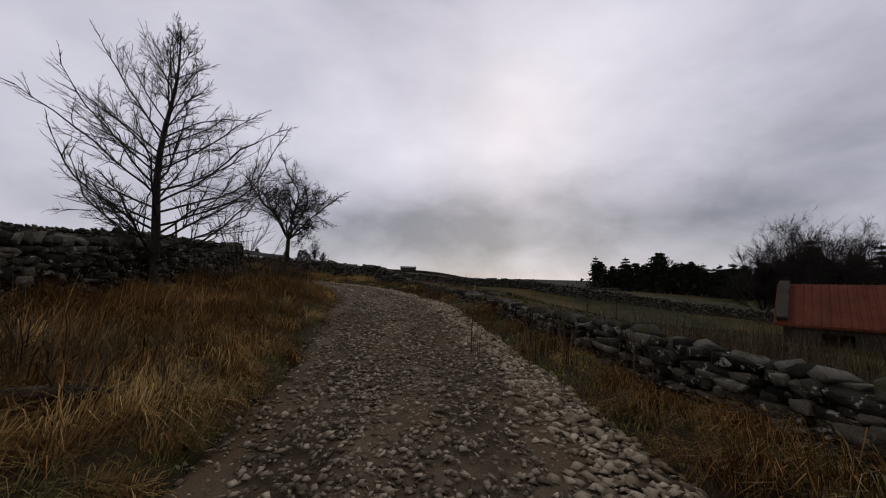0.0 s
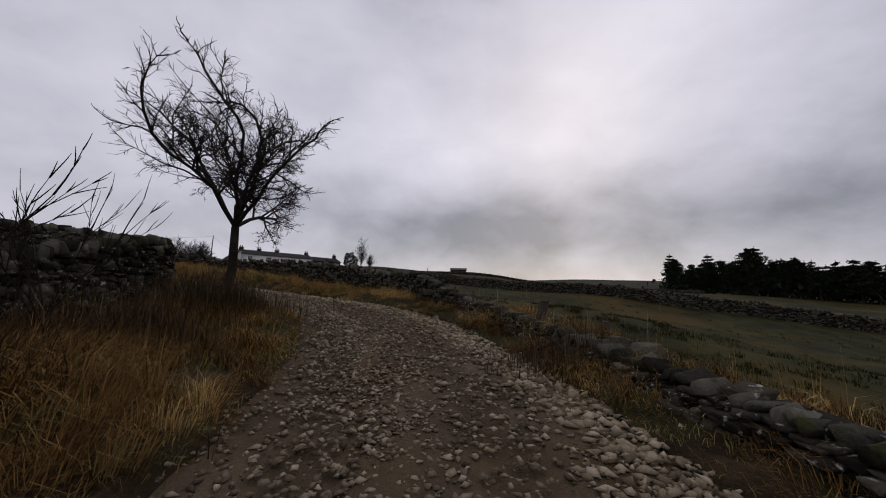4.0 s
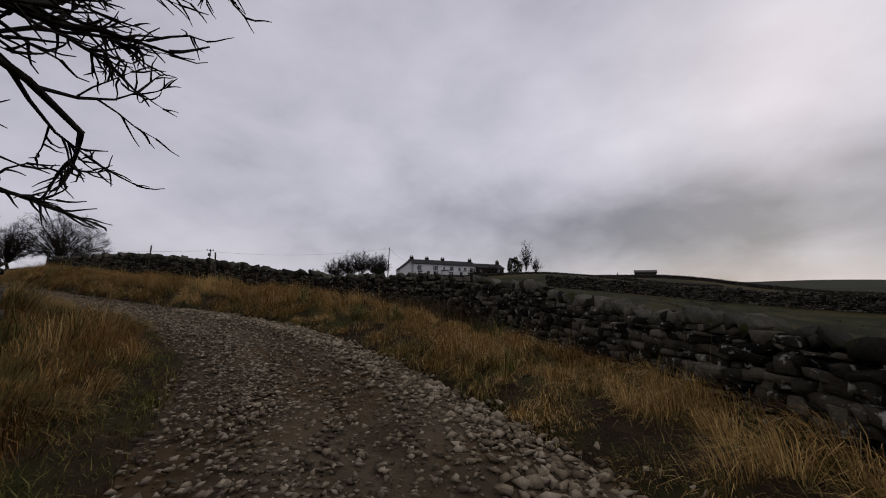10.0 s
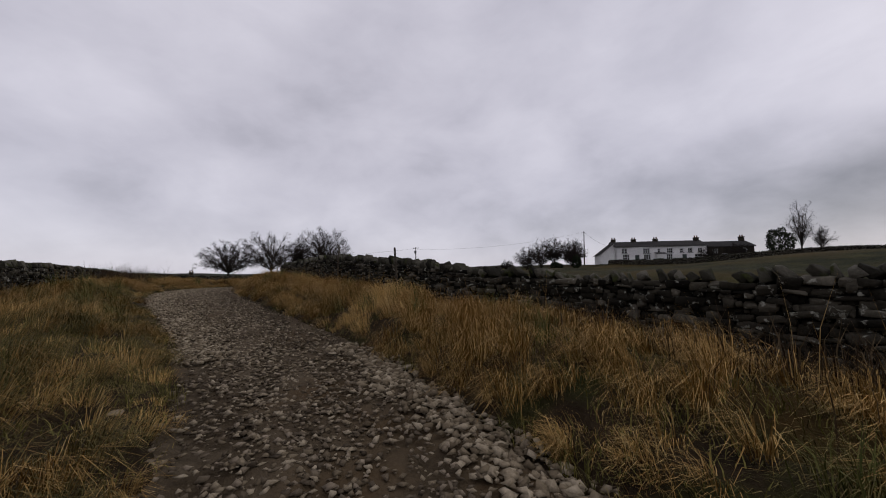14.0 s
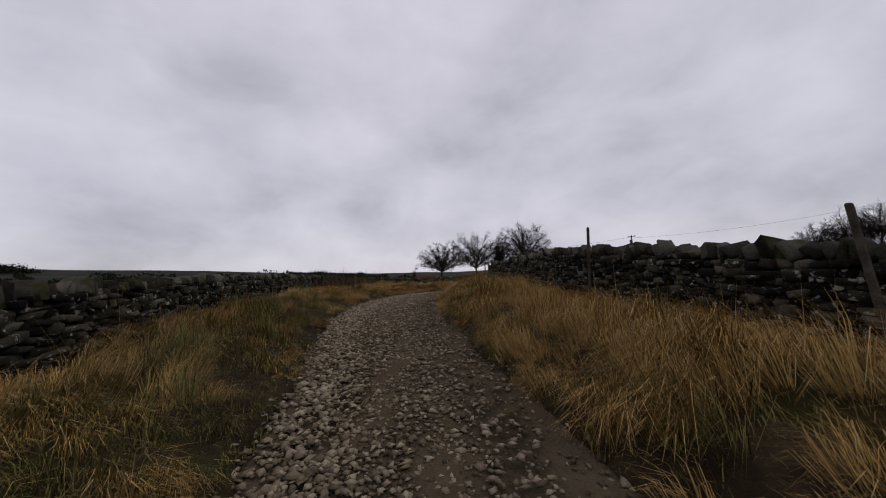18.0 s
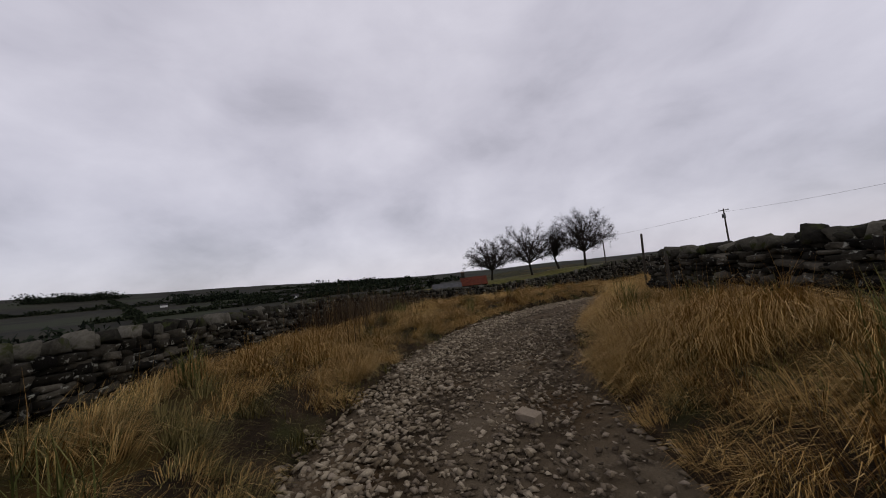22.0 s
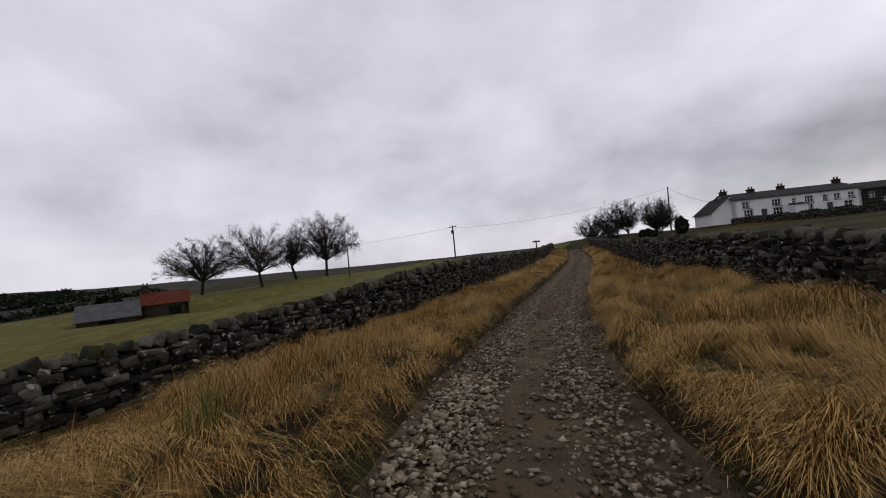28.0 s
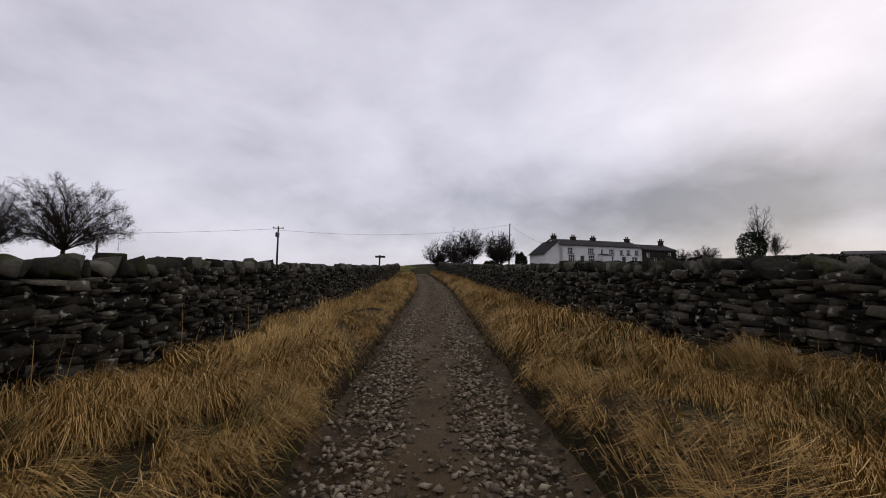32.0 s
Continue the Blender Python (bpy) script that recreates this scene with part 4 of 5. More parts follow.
def window(parent, m, w, h, bars=1):
    fr = bmesh.new()
    for x, z, sx, sz in ((w / 2, 0, w, 0.09), (w / 2, h - 0.09, w, 0.09), (0.045, 0, 0.09, h), (w - 0.045, 0, 0.09, h)) + tuple((w * (k + 1) / (bars + 1), 0, 0.07, h) for k in range(bars)) + ((w / 2, h * 0.48, w, 0.06),):
        q = box_bm(sx, 0.08, sz, Matrix.Translation((x, 0.12, z)))
        tmp = bpy.data.meshes.new("t")
        q.to_mesh(tmp)
        q.free()
        fr.from_mesh(tmp)
        bpy.data.meshes.remove(tmp)
    fr.transform(m)
    win = part("window", fr, M_FRAME, parent)
    part("pane", box_bm(w - 0.06, 0.02, h - 0.06, m @ Matrix.Translation((w / 2, 0.16, 0.03))), M_GLASS, win)
    part("sill", box_bm(w + 0.25, 0.22, 0.1, m @ Matrix.Translation((w / 2, -0.02, -0.1)), 0.015), M_DSTONE, win)
    return win


def roof_bm(length, depth, eaves, ridge, over=0.25, t=0.16):
    bm = bmesh.new()
    y0, y1 = -over, depth + over
    k = (ridge - eaves) / (depth / 2)
    zo = eaves - over * k
    prof = [(y0, zo), (depth / 2, ridge), (y1, zo), (y1, zo - t), (depth / 2, ridge - t), (y0, zo - t)]
    a = [bm.verts.new((-over, y, z)) for y, z in prof]
    b = [bm.verts.new((length + over, y, z)) for y, z in prof]
    for i in range(6):
        j = (i + 1) % 6
        bm.faces.new((a[i], a[j], b[j], b[i]))
    bm.faces.new((a[0], a[5], a[4], a[1]))
    bm.faces.new((a[1], a[4], a[3], a[2]))
    bm.faces.new((b[1], b[4], b[5], b[0]))
    bm.faces.new((b[2], b[3], b[4], b[1]))
    bmesh.ops.recalc_face_normals(bm, faces=bm.faces[:])
    return bm


def gable_bm(depth, eaves, ridge, thick, x):
    bm = bmesh.new()
    prof = [(0, 0), (depth, 0), (depth, eaves), (depth / 2, ridge), (0, eaves)]
    a = [bm.verts.new((x, y, z)) for y, z in prof]
    b = [bm.verts.new((x + thick, y, z)) for y, z in prof]
    bm.faces.new(a[::-1])
    bm.faces.new(b)
    for i in range(5):
        bm.faces.new((a[i], a[(i + 1) % 5], b[(i + 1) % 5], b[i]))
    bmesh.ops.recalc_face_normals(bm, faces=bm.faces[:])
    return bm


def chimney(parent, x, y, z, h=1.5, w=1.0):
    c = part("chimney", box_bm(w, 0.62, h, Matrix.Translation((x, y, z)), 0.03), M_DSTONE, parent)
    part("chimney_cap", box_bm(w + 0.16, 0.78, 0.14, Matrix.Translation((x, y, z + h)), 0.02), M_DSTONE, c)
    for dx in (-0.25, 0.25):
        part("chimney_pot", tube_bm([(x + dx, y, z + h + 0.14), (x + dx, y, z + h + 0.6)], [0.15, 0.12], 8), M_POT, c)
    return c


def slates(parent, length, depth, eaves, ridge, side, rows=7, over=0.25):
    """Courses of roof slates on one slope, proud of the roof."""
    k = (ridge - eaves) / (depth / 2)
    bm = bmesh.new()
    r = random.Random(3)
    for i in range(rows):
        u0, u1 = i / rows, (i + 1.12) / rows
        x = -over
        while x < length + over:
            w = r.uniform(0.45, 0.8)
            x1 = min(x + w, length + over)
            co = []
            for u, lift in ((u0, 0.075), (min(u1, 1.0), 0.03)):
                y = -over + (depth / 2 + over) * u
                z = eaves - over * k + (depth / 2 + over) * k * u + lift + r.uniform(0, 0.012)
                yy = y if side < 0 else depth - y
                co.append((yy, z))
            q = [bm.verts.new((xx, yy, zz)) for xx, (yy, zz) in ((x + 0.01, co[0]), (x1 - 0.01, co[0]), (x1 - 0.01, co[1]), (x + 0.01, co[1]))]
            bm.faces.new(q if side < 0 else q[::-1])
            x = x1
    return tagged(part("slating", bm, M_SLATE, parent), kind="stuff")


AX = math.degrees(math.atan2(124.1 - 103.5, -35.2 + 54.6))
hz = gz(-47, 110) - 0.3


def terrace(name, origin, length, depth, floor_z, eaves, ridge, mat, openings, label, chimneys, doors=()):
    root = empty(name, (origin[0], origin[1], floor_z), label, "house", rz=AX)
    holes = [o[:4] for o in openings] + [d[:4] for d in doors]
    wall_with_holes(length, eaves, holes, 0.4, mat, root, Matrix())
    wall_with_holes(length, eaves, [], 0.4, mat, root, Matrix.Translation((0, depth - 0.4, 0)))
    part("gable", gable_bm(depth, eaves, ridge, 0.4, 0.0), mat, root)
    part("gable", gable_bm(depth, eaves, ridge, 0.4, length - 0.4), mat, root)
    rf = part("roof", roof_bm(length, depth, eaves, ridge), M_SLATE, root)
    slates(rf, length, depth, eaves, ridge, -1)
    slates(rf, length, depth, eaves, ridge, 1)
    for o in openings:
        window(root, Matrix.Translation((o[0], 0.06, o[1])), o[2], o[3], o[4])
    for d in doors:
        part("door", box_bm(d[2], 0.08, d[3], Matrix.Translation((d[0] + d[2] / 2, 0.15, d[1])), 0.01), M_DOOR, root)
    for x, h in chimneys:
        chimney(root, x, depth / 2, ridge - 0.25, h)
    return root


TOP = 12.15
RIDGE = TOP - 0.95 - hz
EAVE = RIDGE - 1.25
ux, uy = math.cos(radians(AX)), math.sin(radians(AX))
ox, oy = -54.6 - 0.6 * ux + 3.2 * uy, 103.5 - 0.6 * uy - 3.2 * ux
up_z, lo_z = EAVE - 1.75, 0.85
wins = [(1.4, up_z, 1.25, 1.15, 1), (6.1, up_z, 1.5, 1.15, 2), (9.2, up_z + 0.1, 0.6, 0.9, 0), (11.2, up_z, 1.3, 1.1, 2), (13.9, up_z, 0.8, 1.0, 0), (15.6, up_z, 1.0, 1.05, 1), (17.7, up_z, 1.0, 1.05, 1), (1.6, lo_z, 1.5, 1.3, 2), (6.2, lo_z, 1.5, 1.25, 2), (11.0, lo_z, 1.4, 1.25, 2), (17.0, lo_z, 1.4, 1.2, 1)]
row = terrace("cottage_row", (ox, oy), 19.6, 6.4, hz, EAVE, RIDGE, M_WHITE, wins, "long white rendered cottage row with a slate roof and stone chimneys", ((0.6, 0.75), (5.2, 0.7), (10.1, 0.7), (19.0, 0.8)), ((4.3, 0, 0.95, 2.0), (9.0, 0, 0.95, 2.0), (14.4, 0, 0.95, 2.0)))
# lean-to with a long sloping roof against the gable
lb = bmesh.new()
prof = [(0, 0), (-3.2, 0), (-3.2, 2.2), (0, EAVE + 0.6)]
la = [lb.verts.new((x, 0.6, z)) for x, z in prof]
lc = [lb.verts.new((x, 5.8, z)) for x, z in prof]
lb.faces.new(la)
lb.faces.new(lc[::-1])
for i in range(4):
    lb.faces.new((la[i], la[(i + 1) % 4], lc[(i + 1) % 4], lc[i]))
bmesh.ops.recalc_face_normals(lb, faces=lb.faces[:])
part("lean_to", lb, M_WHITE, row, "white rendered lean-to with a long sweeping roof")
lr = bmesh.new()
lv = [lr.verts.new(c) for c in ((0.02, 0.3, EAVE + 0.75), (-3.55, 0.3, 2.05), (-3.55, 6.1, 2.05), (0.02, 6.1, EAVE + 0.75))]
bmesh.ops.solidify(lr, geom=[lr.faces.new(lv)], thickness=0.14)
part("lean_to_roof", lr, M_SLATE, row)
part("porch", box_bm(2.0, 1.2, 2.1, Matrix.Translation((9.6, -0.62, 0)), 0.03), M_WHITE, row)
pr = bmesh.new()
pv = [pr.verts.new(c) for c in ((8.45, -1.35, 2.1), (10.75, -1.35, 2.1), (10.75, -0.02, 2.5), (8.45, -0.02, 2.5))]
bmesh.ops.solidify(pr, geom=[pr.faces.new(pv)], thickness=0.12)
part("porch_roof", pr, M_SLATE, row)
ox2, oy2 = ox + 19.65 * ux - 0.2 * uy, oy + 19.65 * uy + 0.2 * ux
terrace("stone_cottage", (ox2, oy2), 9.6, 6.2, hz, EAVE - 0.35, RIDGE - 0.35, M_DSTONE, [(1.2, up_z - 0.3, 1.1, 1.0, 1), (7.3, up_z - 0.3, 0.95, 1.15, 1), (3.0, lo_z, 1.3, 1.2, 1), (6.6, lo_z, 1.3, 1.2, 1)], "dark stone cottage at the end of the white row", ((9.0, 1.1),), ((5.0, 0, 0.95, 2.0),))

# shed with a rusty red roof, low in the field beside the lane
sx_, sy_ = 13.4, 10.4
ang_s = math.degrees(math.atan2(7.3 - 10.0, 14.3 - 12.5))
shed = empty("stone_shed", (sx_, sy_, -0.95), "low stone shed with a rusty red sheet roof", "shed", rz=ang_s)
wall_with_holes(4.6, 1.75, [(0.9, 0.6, 0.7, 0.8), (2.6, 0.55, 0.9, 0.85), (3.8, 0.6, 0.5, 0.8)], 0.45, M_DSTONE, shed, Matrix())
wall_with_holes(4.6, 1.75, [], 0.45, M_DSTONE, shed, Matrix.Translation((0, 3.6, 0)))
part("gable", gable_bm(4.05, 1.75, 2.95, 0.45, 0.0), M_DSTONE, shed)
part("gable", gable_bm(4.05, 1.75, 2.95, 0.45, 4.15), M_DSTONE, shed)
part("roof", roof_bm(4.6, 4.05, 1.78, 3.05, 0.22, 0.08), M_RED, shed, "rust-red corrugated sheet roof")
for k in range(24):
    for sd_ in (0, 1):
        kx = -0.15 + k * 0.21
        y_a, y_b = (-0.2, 2.02) if not sd_ else (4.25, 2.03)
        part("roof_rib", tube_bm([(kx, y_a, 1.68), (kx, y_b, 3.07)], [0.022, 0.022], 4), M_RED, shed)
part("verge_stone", box_bm(0.32, 2.5, 0.14, Matrix.Translation((0.0, 0.95, 2.42)) @ Matrix.Rotation(radians(32), 4, "X"), 0.03), M_DSTONE, shed)

# barn with a red roof among the trees
bx0, by0 = -102.5, 11.5
bz = gz(-103, 17.5) - 1.0
barn = empty("stone_barn", (bx0, by0, bz), "stone barn with a red roof and a lower grey-roofed byre", "barn", rz=96)
wall_with_holes(6.5, 2.0, [(2.2, 0, 1.8, 1.6)], 0.5, M_DSTONE, barn, Matrix())
part("gable", gable_bm(7, 2.0, 3.9, 0.5, 0), M_DSTONE, barn)
part("gable", gable_bm(7, 2.0, 3.9, 0.5, 6.0), M_DSTONE, barn)
wall_with_holes(6.5, 2.0, [], 0.5, M_DSTONE, barn, Matrix.Translation((0, 6.5, 0)))
# near-black panel set in the door hole as the shade of the inside
part("doorway", box_bm(1.8, 0.06, 1.6, Matrix.Translation((3.1, 0.35, 0.0))), M_DARK, barn)
part("roof", roof_bm(6.5, 7, 2.0, 4.0, 0.3, 0.12), M_GREYROOF, barn)
barn2 = empty("red_roofed_barn", (-106.5, 18.0, bz + 0.5), "tall stone barn with a faded red roof", "barn", rz=92)
wall_with_holes(6.0, 2.6, [(3.4, 0, 1.6, 1.9)], 0.5, M_DSTONE, barn2, Matrix())
part("gable", gable_bm(6.5, 2.6, 4.3, 0.5, 0), M_DSTONE, barn2)
part("gable", gable_bm(6.5, 2.6, 4.3, 0.5, 5.5), M_DSTONE, barn2)
wall_with_holes(6.0, 2.6, [], 0.5, M_DSTONE, barn2, Matrix.Translation((0, 6.0, 0)))
# same added panel here, its colour standing for the unlit inside
part("doorway", box_bm(1.6, 0.06, 1.9, Matrix.Translation((4.2, 0.35, 0.0))), M_DARK, barn2)
part("roof", roof_bm(6.0, 6.5, 2.6, 4.4, 0.25, 0.1), M_RED, barn2, "faded red sheet roof")
chimney(barn2, 0.5, 3.25, 4.2, 1.2, 0.8)

# field barn on the skyline
fb = empty("field_barn", (4.0, 152.5, gz(6, 152) - 0.4), "small dark stone field barn on the skyline", "barn", rz=-6)
wall_with_holes(6.4, 2.5, [(2.0, 0, 1.4, 1.6)], 0.4, M_DSTONE, fb, Matrix())
wall_with_holes(6.4, 2.5, [], 0.4, M_DSTONE, fb, Matrix.Translation((0, 3.6, 0)))
part("gable", gable_bm(4.0, 2.5, 3.1, 0.4, 0), M_DSTONE, fb)
part("gable", gable_bm(4.0, 2.5, 3.1, 0.4, 6.0), M_DSTONE, fb)
part("roof", roof_bm(6.4, 4.0, 2.5, 3.2, 0.2, 0.12), M_SLATE, fb)


# ---- poles and wires ----
def utility_pole(place, height, lean, transformer, label, rz=0):
    root = empty("utility_pole", place, label, "pole", rz=rz)
    part("shaft", tube_bm([(0, 0, -0.8), (lean[0] * 0.5, lean[1] * 0.5, height * 0.5), (*lean, height)], [0.16, 0.14, 0.1], 9), M_POLE, root)
    if transformer:
        arm = part("crossarm", box_bm(1.7, 0.11, 0.12, Matrix.Translation((lean[0], lean[1], height - 0.35)), 0.01), M_WOOD, root)
        for x in (-0.7, 0, 0.7):
            part("insulator", tube_bm([(lean[0] + x, lean[1], height - 0.23), (lean[0] + x, lean[1], height - 0.02)], [0.05, 0.035], 6), M_METAL, arm)
        tr = part("transformer", box_bm(0.5, 0.42, 0.75, Matrix.Translation((lean[0] + 0.02, -0.34, height - 1.75)), 0.05), M_METAL, root)
        for k in range(4):
            part("cooling_fin", box_bm(0.02, 0.1, 0.5, Matrix.Translation((lean[0] - 0.15 + 0.1 * k, -0.6, height - 1.62))), M_METAL, tr)
    else:
        part("bracket", box_bm(0.5, 0.07, 0.07, Matrix.Translation((lean[0], lean[1], height - 0.25))), M_METAL, root)
    return root


PA, PB = (-90.2, 68.3), (-64.8, 106.6)
utility_pole((*PA, gz(*PA)), 11.3 - gz(*PA), (0, 0), True, "wooden pole with a crossarm and small transformer in a field", 35)
utility_pole((*PB, gz(*PB)), 15.2 - gz(*PB), (0.25, 0.0), False, "plain wooden pole beside the cottages", 0)


utility_pole((-105.7, 51.7, gz(-105.7, 51.7)), 8.9 - gz(-105.7, 51.7), (0, 0), False, "thin wooden pole beside the bare trees", 20)
sign = empty("fingerpost", (-58.1, 54.0, gz(-58.1, 54.0)), "weathered wooden fingerpost on the grassy rise", "signpost", rz=48)
part("post", box_bm(0.12, 0.12, max(5.55 - gz(-58.1, 54.0), 1.2), Matrix.Translation((0, 0, -0.1)), 0.01), M_WOOD, sign)
part("board", box_bm(0.8, 0.06, 0.16, Matrix.Translation((0.05, 0.09, max(5.55 - gz(-58.1, 54.0), 1.2) - 0.3)), 0.01), M_WOOD, sign)


def wire(a, b, sag, name="overhead_wire"):
    pts = []
    for k in range(17):
        u = k / 16
        pts.append(tuple(a[i] + (b[i] - a[i]) * u - (sag * 4 * u * (1 - u) if i == 2 else 0) for i in range(3)))
    root = empty(name, (0, 0, 0), "thin dark overhead cable sagging between poles", "cable")
    part("cable", tube_bm(pts, [0.022] * 17, 4), M_POLE, root)


wire((*PA, 10.7), (PB[0] + 0.25, PB[1], 15.0), 1.4)
wire((PB[0] + 0.25, PB[1], 15.0), (-54.2, 104.6, 9.8), 0.9)
wire((*PA, 10.9), (-190, 30, 13.5), 1.6)


def fence_post(x, y, top, lean, label, w=0.1, depth=0.3, square=True):
    z0 = gz(x, y)
    root = empty("fence_post", (x, y, z0), label, "post")
    h = top - z0
    bm = box_bm(w, w, h + depth, Matrix.Translation((0, 0, -depth)), 0.012, 0.12) if square else tube_bm([(0, 0, -depth), (0, 0, h)], [w * 0.55, w * 0.45], 8)
    bm.transform(Matrix(((1, 0, lean[0], 0), (0, 1, lean[1], 0), (0, 0, 1, 0), (0, 0, 0, 1))))
    part("shaft", bm, M_WOOD, root)
    return root


fence_post(-20.4, 24.9, 4.55, (0.02, 0.02), "thin weathered stake against the stone wall", 0.055)
fence_post(-15.9, 25.1, 4.15, (-0.14, 0.0), "leaning weathered stake against the stone wall", 0.055)
fence_post(-28.2, 24.1, 4.1, (0.0, 0.02), "thin weathered stake beside the gateway wall", 0.045)
fence_post(-30.0, 24.55, 4.62, (0.03, 0.03), "dark gate stake at the end of the stone wall", 0.048)
fence_post(0.55, 17.9, 2.2, (0.0, 0.0), "rotten fence post among tumbled stones", 0.055)
fence_post(0.95, 16.9, 2.1, (0.05, 0.0), "rotten fence post among tumbled stones", 0.05)
fence_post(2.05, 14.9, 1.95, (0.25, 0.05), "thick broken post leaning over tumbled stones", 0.2, square=False)
fence_post(3.2, 14.6, 1.6, (0.12, 0.05), "thick weathered post stump in rough grass", 0.17, square=False)
fence_post(-6.6, 12.2, 3.3, (-0.2, 0.1), "short leaning post on the bank wall", 0.06)
for k in range(9):
    fx_, fy_ = -2 + 6.5 * k, 62 - 4.2 * k
    fence_post(fx_, fy_, gz(fx_, fy_) + 1.1, (0.02, 0), "thin post of a far field fence", 0.09)

# ---- loose stone on the lane ----
def scatter_chips(name, n, s_fn, lat_fn, size, label, seed, mat, lift=0.3):
    """Angular chippings, each a jittered block, as one mesh."""
    r = np.random.default_rng(seed)
    s, lat = s_fn(r, n), lat_fn(r, n)
    # the upper lane is worn to earth between and outside the wheel tracks
    bare = (s > 63) & ((np.abs(lat) < 0.28) | (np.abs(lat) > 1.28)) & (r.random(n) < 0.72)
    s, lat = s[~bare], lat[~bare]
    n = len(s)
    edge = lane_edge(s, lat)
    lat = lat / 1.55 * edge * 1.02
    x, y = lane_at(s, lat)
    z = np.maximum(np.interp(s, LANE_S, LANE_F[:, 2]) - 0.09 * np.clip(np.abs(lat) - edge + 0.08, 0, 0.3) / 0.24, ground(x, y) - 0.01)
    cube = np.array([(0.62, 0, 0), (-0.62, 0, 0), (0, 0.62, 0), (0, -0.62, 0), (0, 0, 0.6), (0, 0, -0.6)])
    tri = np.array([(0, 2, 4), (2, 1, 4), (1, 3, 4), (3, 0, 4), (2, 0, 5), (1, 2, 5), (3, 1, 5), (0, 3, 5)])
    v = cube[None] + r.uniform(-0.27, 0.27, (n, 6, 3))
    sc = (r.uniform(0.4, 1.0, n) ** 1.5 * size * 1.2)[:, None] * np.stack([r.uniform(0.8, 1.5, n), r.uniform(0.7, 1.1, n), r.uniform(0.35, 0.7, n)], 1)
    v = v * sc[:, None, :]
    a, t = r.uniform(0, 2 * math.pi, n), r.normal(0, 0.28, n)
    c_, s_ = np.cos(t)[:, None], np.sin(t)[:, None]
    v = np.stack([v[..., 0], v[..., 1] * c_ - v[..., 2] * s_, v[..., 1] * s_ + v[..., 2] * c_], -1)
    c_, s_ = np.cos(a)[:, None], np.sin(a)[:, None]
    v = np.stack([v[..., 0] * c_ - v[..., 1] * s_, v[..., 0] * s_ + v[..., 1] * c_, v[..., 2]], -1)
    v += np.stack([x, y, z + sc[:, 2] * lift], 1)[:, None, :]
    f = (tri[None] + 6 * np.arange(n)[:, None, None]).reshape(-1, 3)
    ob = fast_mesh(name, v.reshape(-1, 3), f, mat)
    return tagged(ob, label, "gravel", kind="stuff")


S0, S1 = 13.5, 128.0
M_CHIP2 = material("brown_chippings", [(0.2, (0.050, 0.038, 0.025)), (0.5, (0.125, 0.098, 0.066)), (0.8, (0.26, 0.21, 0.15))], 9, 60, 0.9, 0.5, 0.01, vary="island")
scatter_chips("gravel", 34000, lambda r, n: S0 + (S1 - S0) * r.uniform(0, 1, n) ** 1.25, lambda r, n: np.clip(r.normal(0, 0.8, n), -1.55, 1.55), 0.055, "loose brown-grey road stone on the lane", 1, M_CHIP2)
scatter_chips("gravel", 26000, lambda r, n: S0 + (S1 - S0) * r.uniform(0, 1, n) ** 1.3, lambda r, n: r.uniform(-1.6, 1.6, n), 0.05, "fine broken stone strewn over the lane", 6, M_CHIP2)
scatter_chips("gravel", 9000, lambda r, n: r.uniform(15, 46, n), lambda r, n: -1.28 + r.normal(0, 0.2, n), 0.088, "bank of pale broken limestone along the lane edge", 2, M_CHIP)
scatter_chips("gravel", 15000, lambda r, n: r.uniform(15, 64, n), lambda r, n: 0.1 + r.normal(0, 0.7, n), 0.055, "pale broken limestone spread in the lane", 5, M_CHIP)
scatter_chips("gravel", 8000, lambda r, n: r.uniform(46, 72, n), lambda r, n: 1.05 + r.normal(0, 0.3, n), 0.07, "pale limestone pushed to the lane edge", 3, M_CHIP)
scatter_chips("gravel", 14000, lambda r, n: r.uniform(62, 112, n), lambda r, n: r.uniform(-1.5, 1.5, n), 0.055, "grey-brown stone bedded along the upper lane", 7, M_CHIP2)
scatter_chips("gravel", 14000, lambda r, n: r.uniform(66, 122, n), lambda r, n: np.where(r.random(n) < 0.5, 0.8, -0.8) + r.normal(0, 0.25, n), 0.05, "grey stone worn into two wheel tracks", 4, M_CHIP)


# ---- verge vegetation ----
def blades(name, x, y, length, width, lean, mat, label, seed, per=12, spread=0.09, droop=0.5, kind_cat="grass", comb=None, z0=None):
    """Tufts of bent blades at the places given, as one mesh. comb: direction in which the blades lie over."""
    r = np.random.default_rng(seed)
    n = len(x) * per
    bx = np.repeat(x, per) + r.normal(0, spread, n)
    by = np.repeat(y, per) + r.normal(0, spread, n)
    bz = (ground(bx, by) if z0 is None else np.repeat(z0, per)) - 0.03
    L = np.repeat(length, per) * r.uniform(0.55, 1.2, n)
    az = r.uniform(0, 2 * math.pi, n)
    if comb is not None:
        az = np.repeat(comb, per) + r.normal(0, 0.5, n)
    ln = np.clip(lean + r.normal(0, 0.22, n), 0.02, 1.2)
    return strands(name, r, bx, by, bz, L, az, ln, width, droop, mat, label, kind_cat)


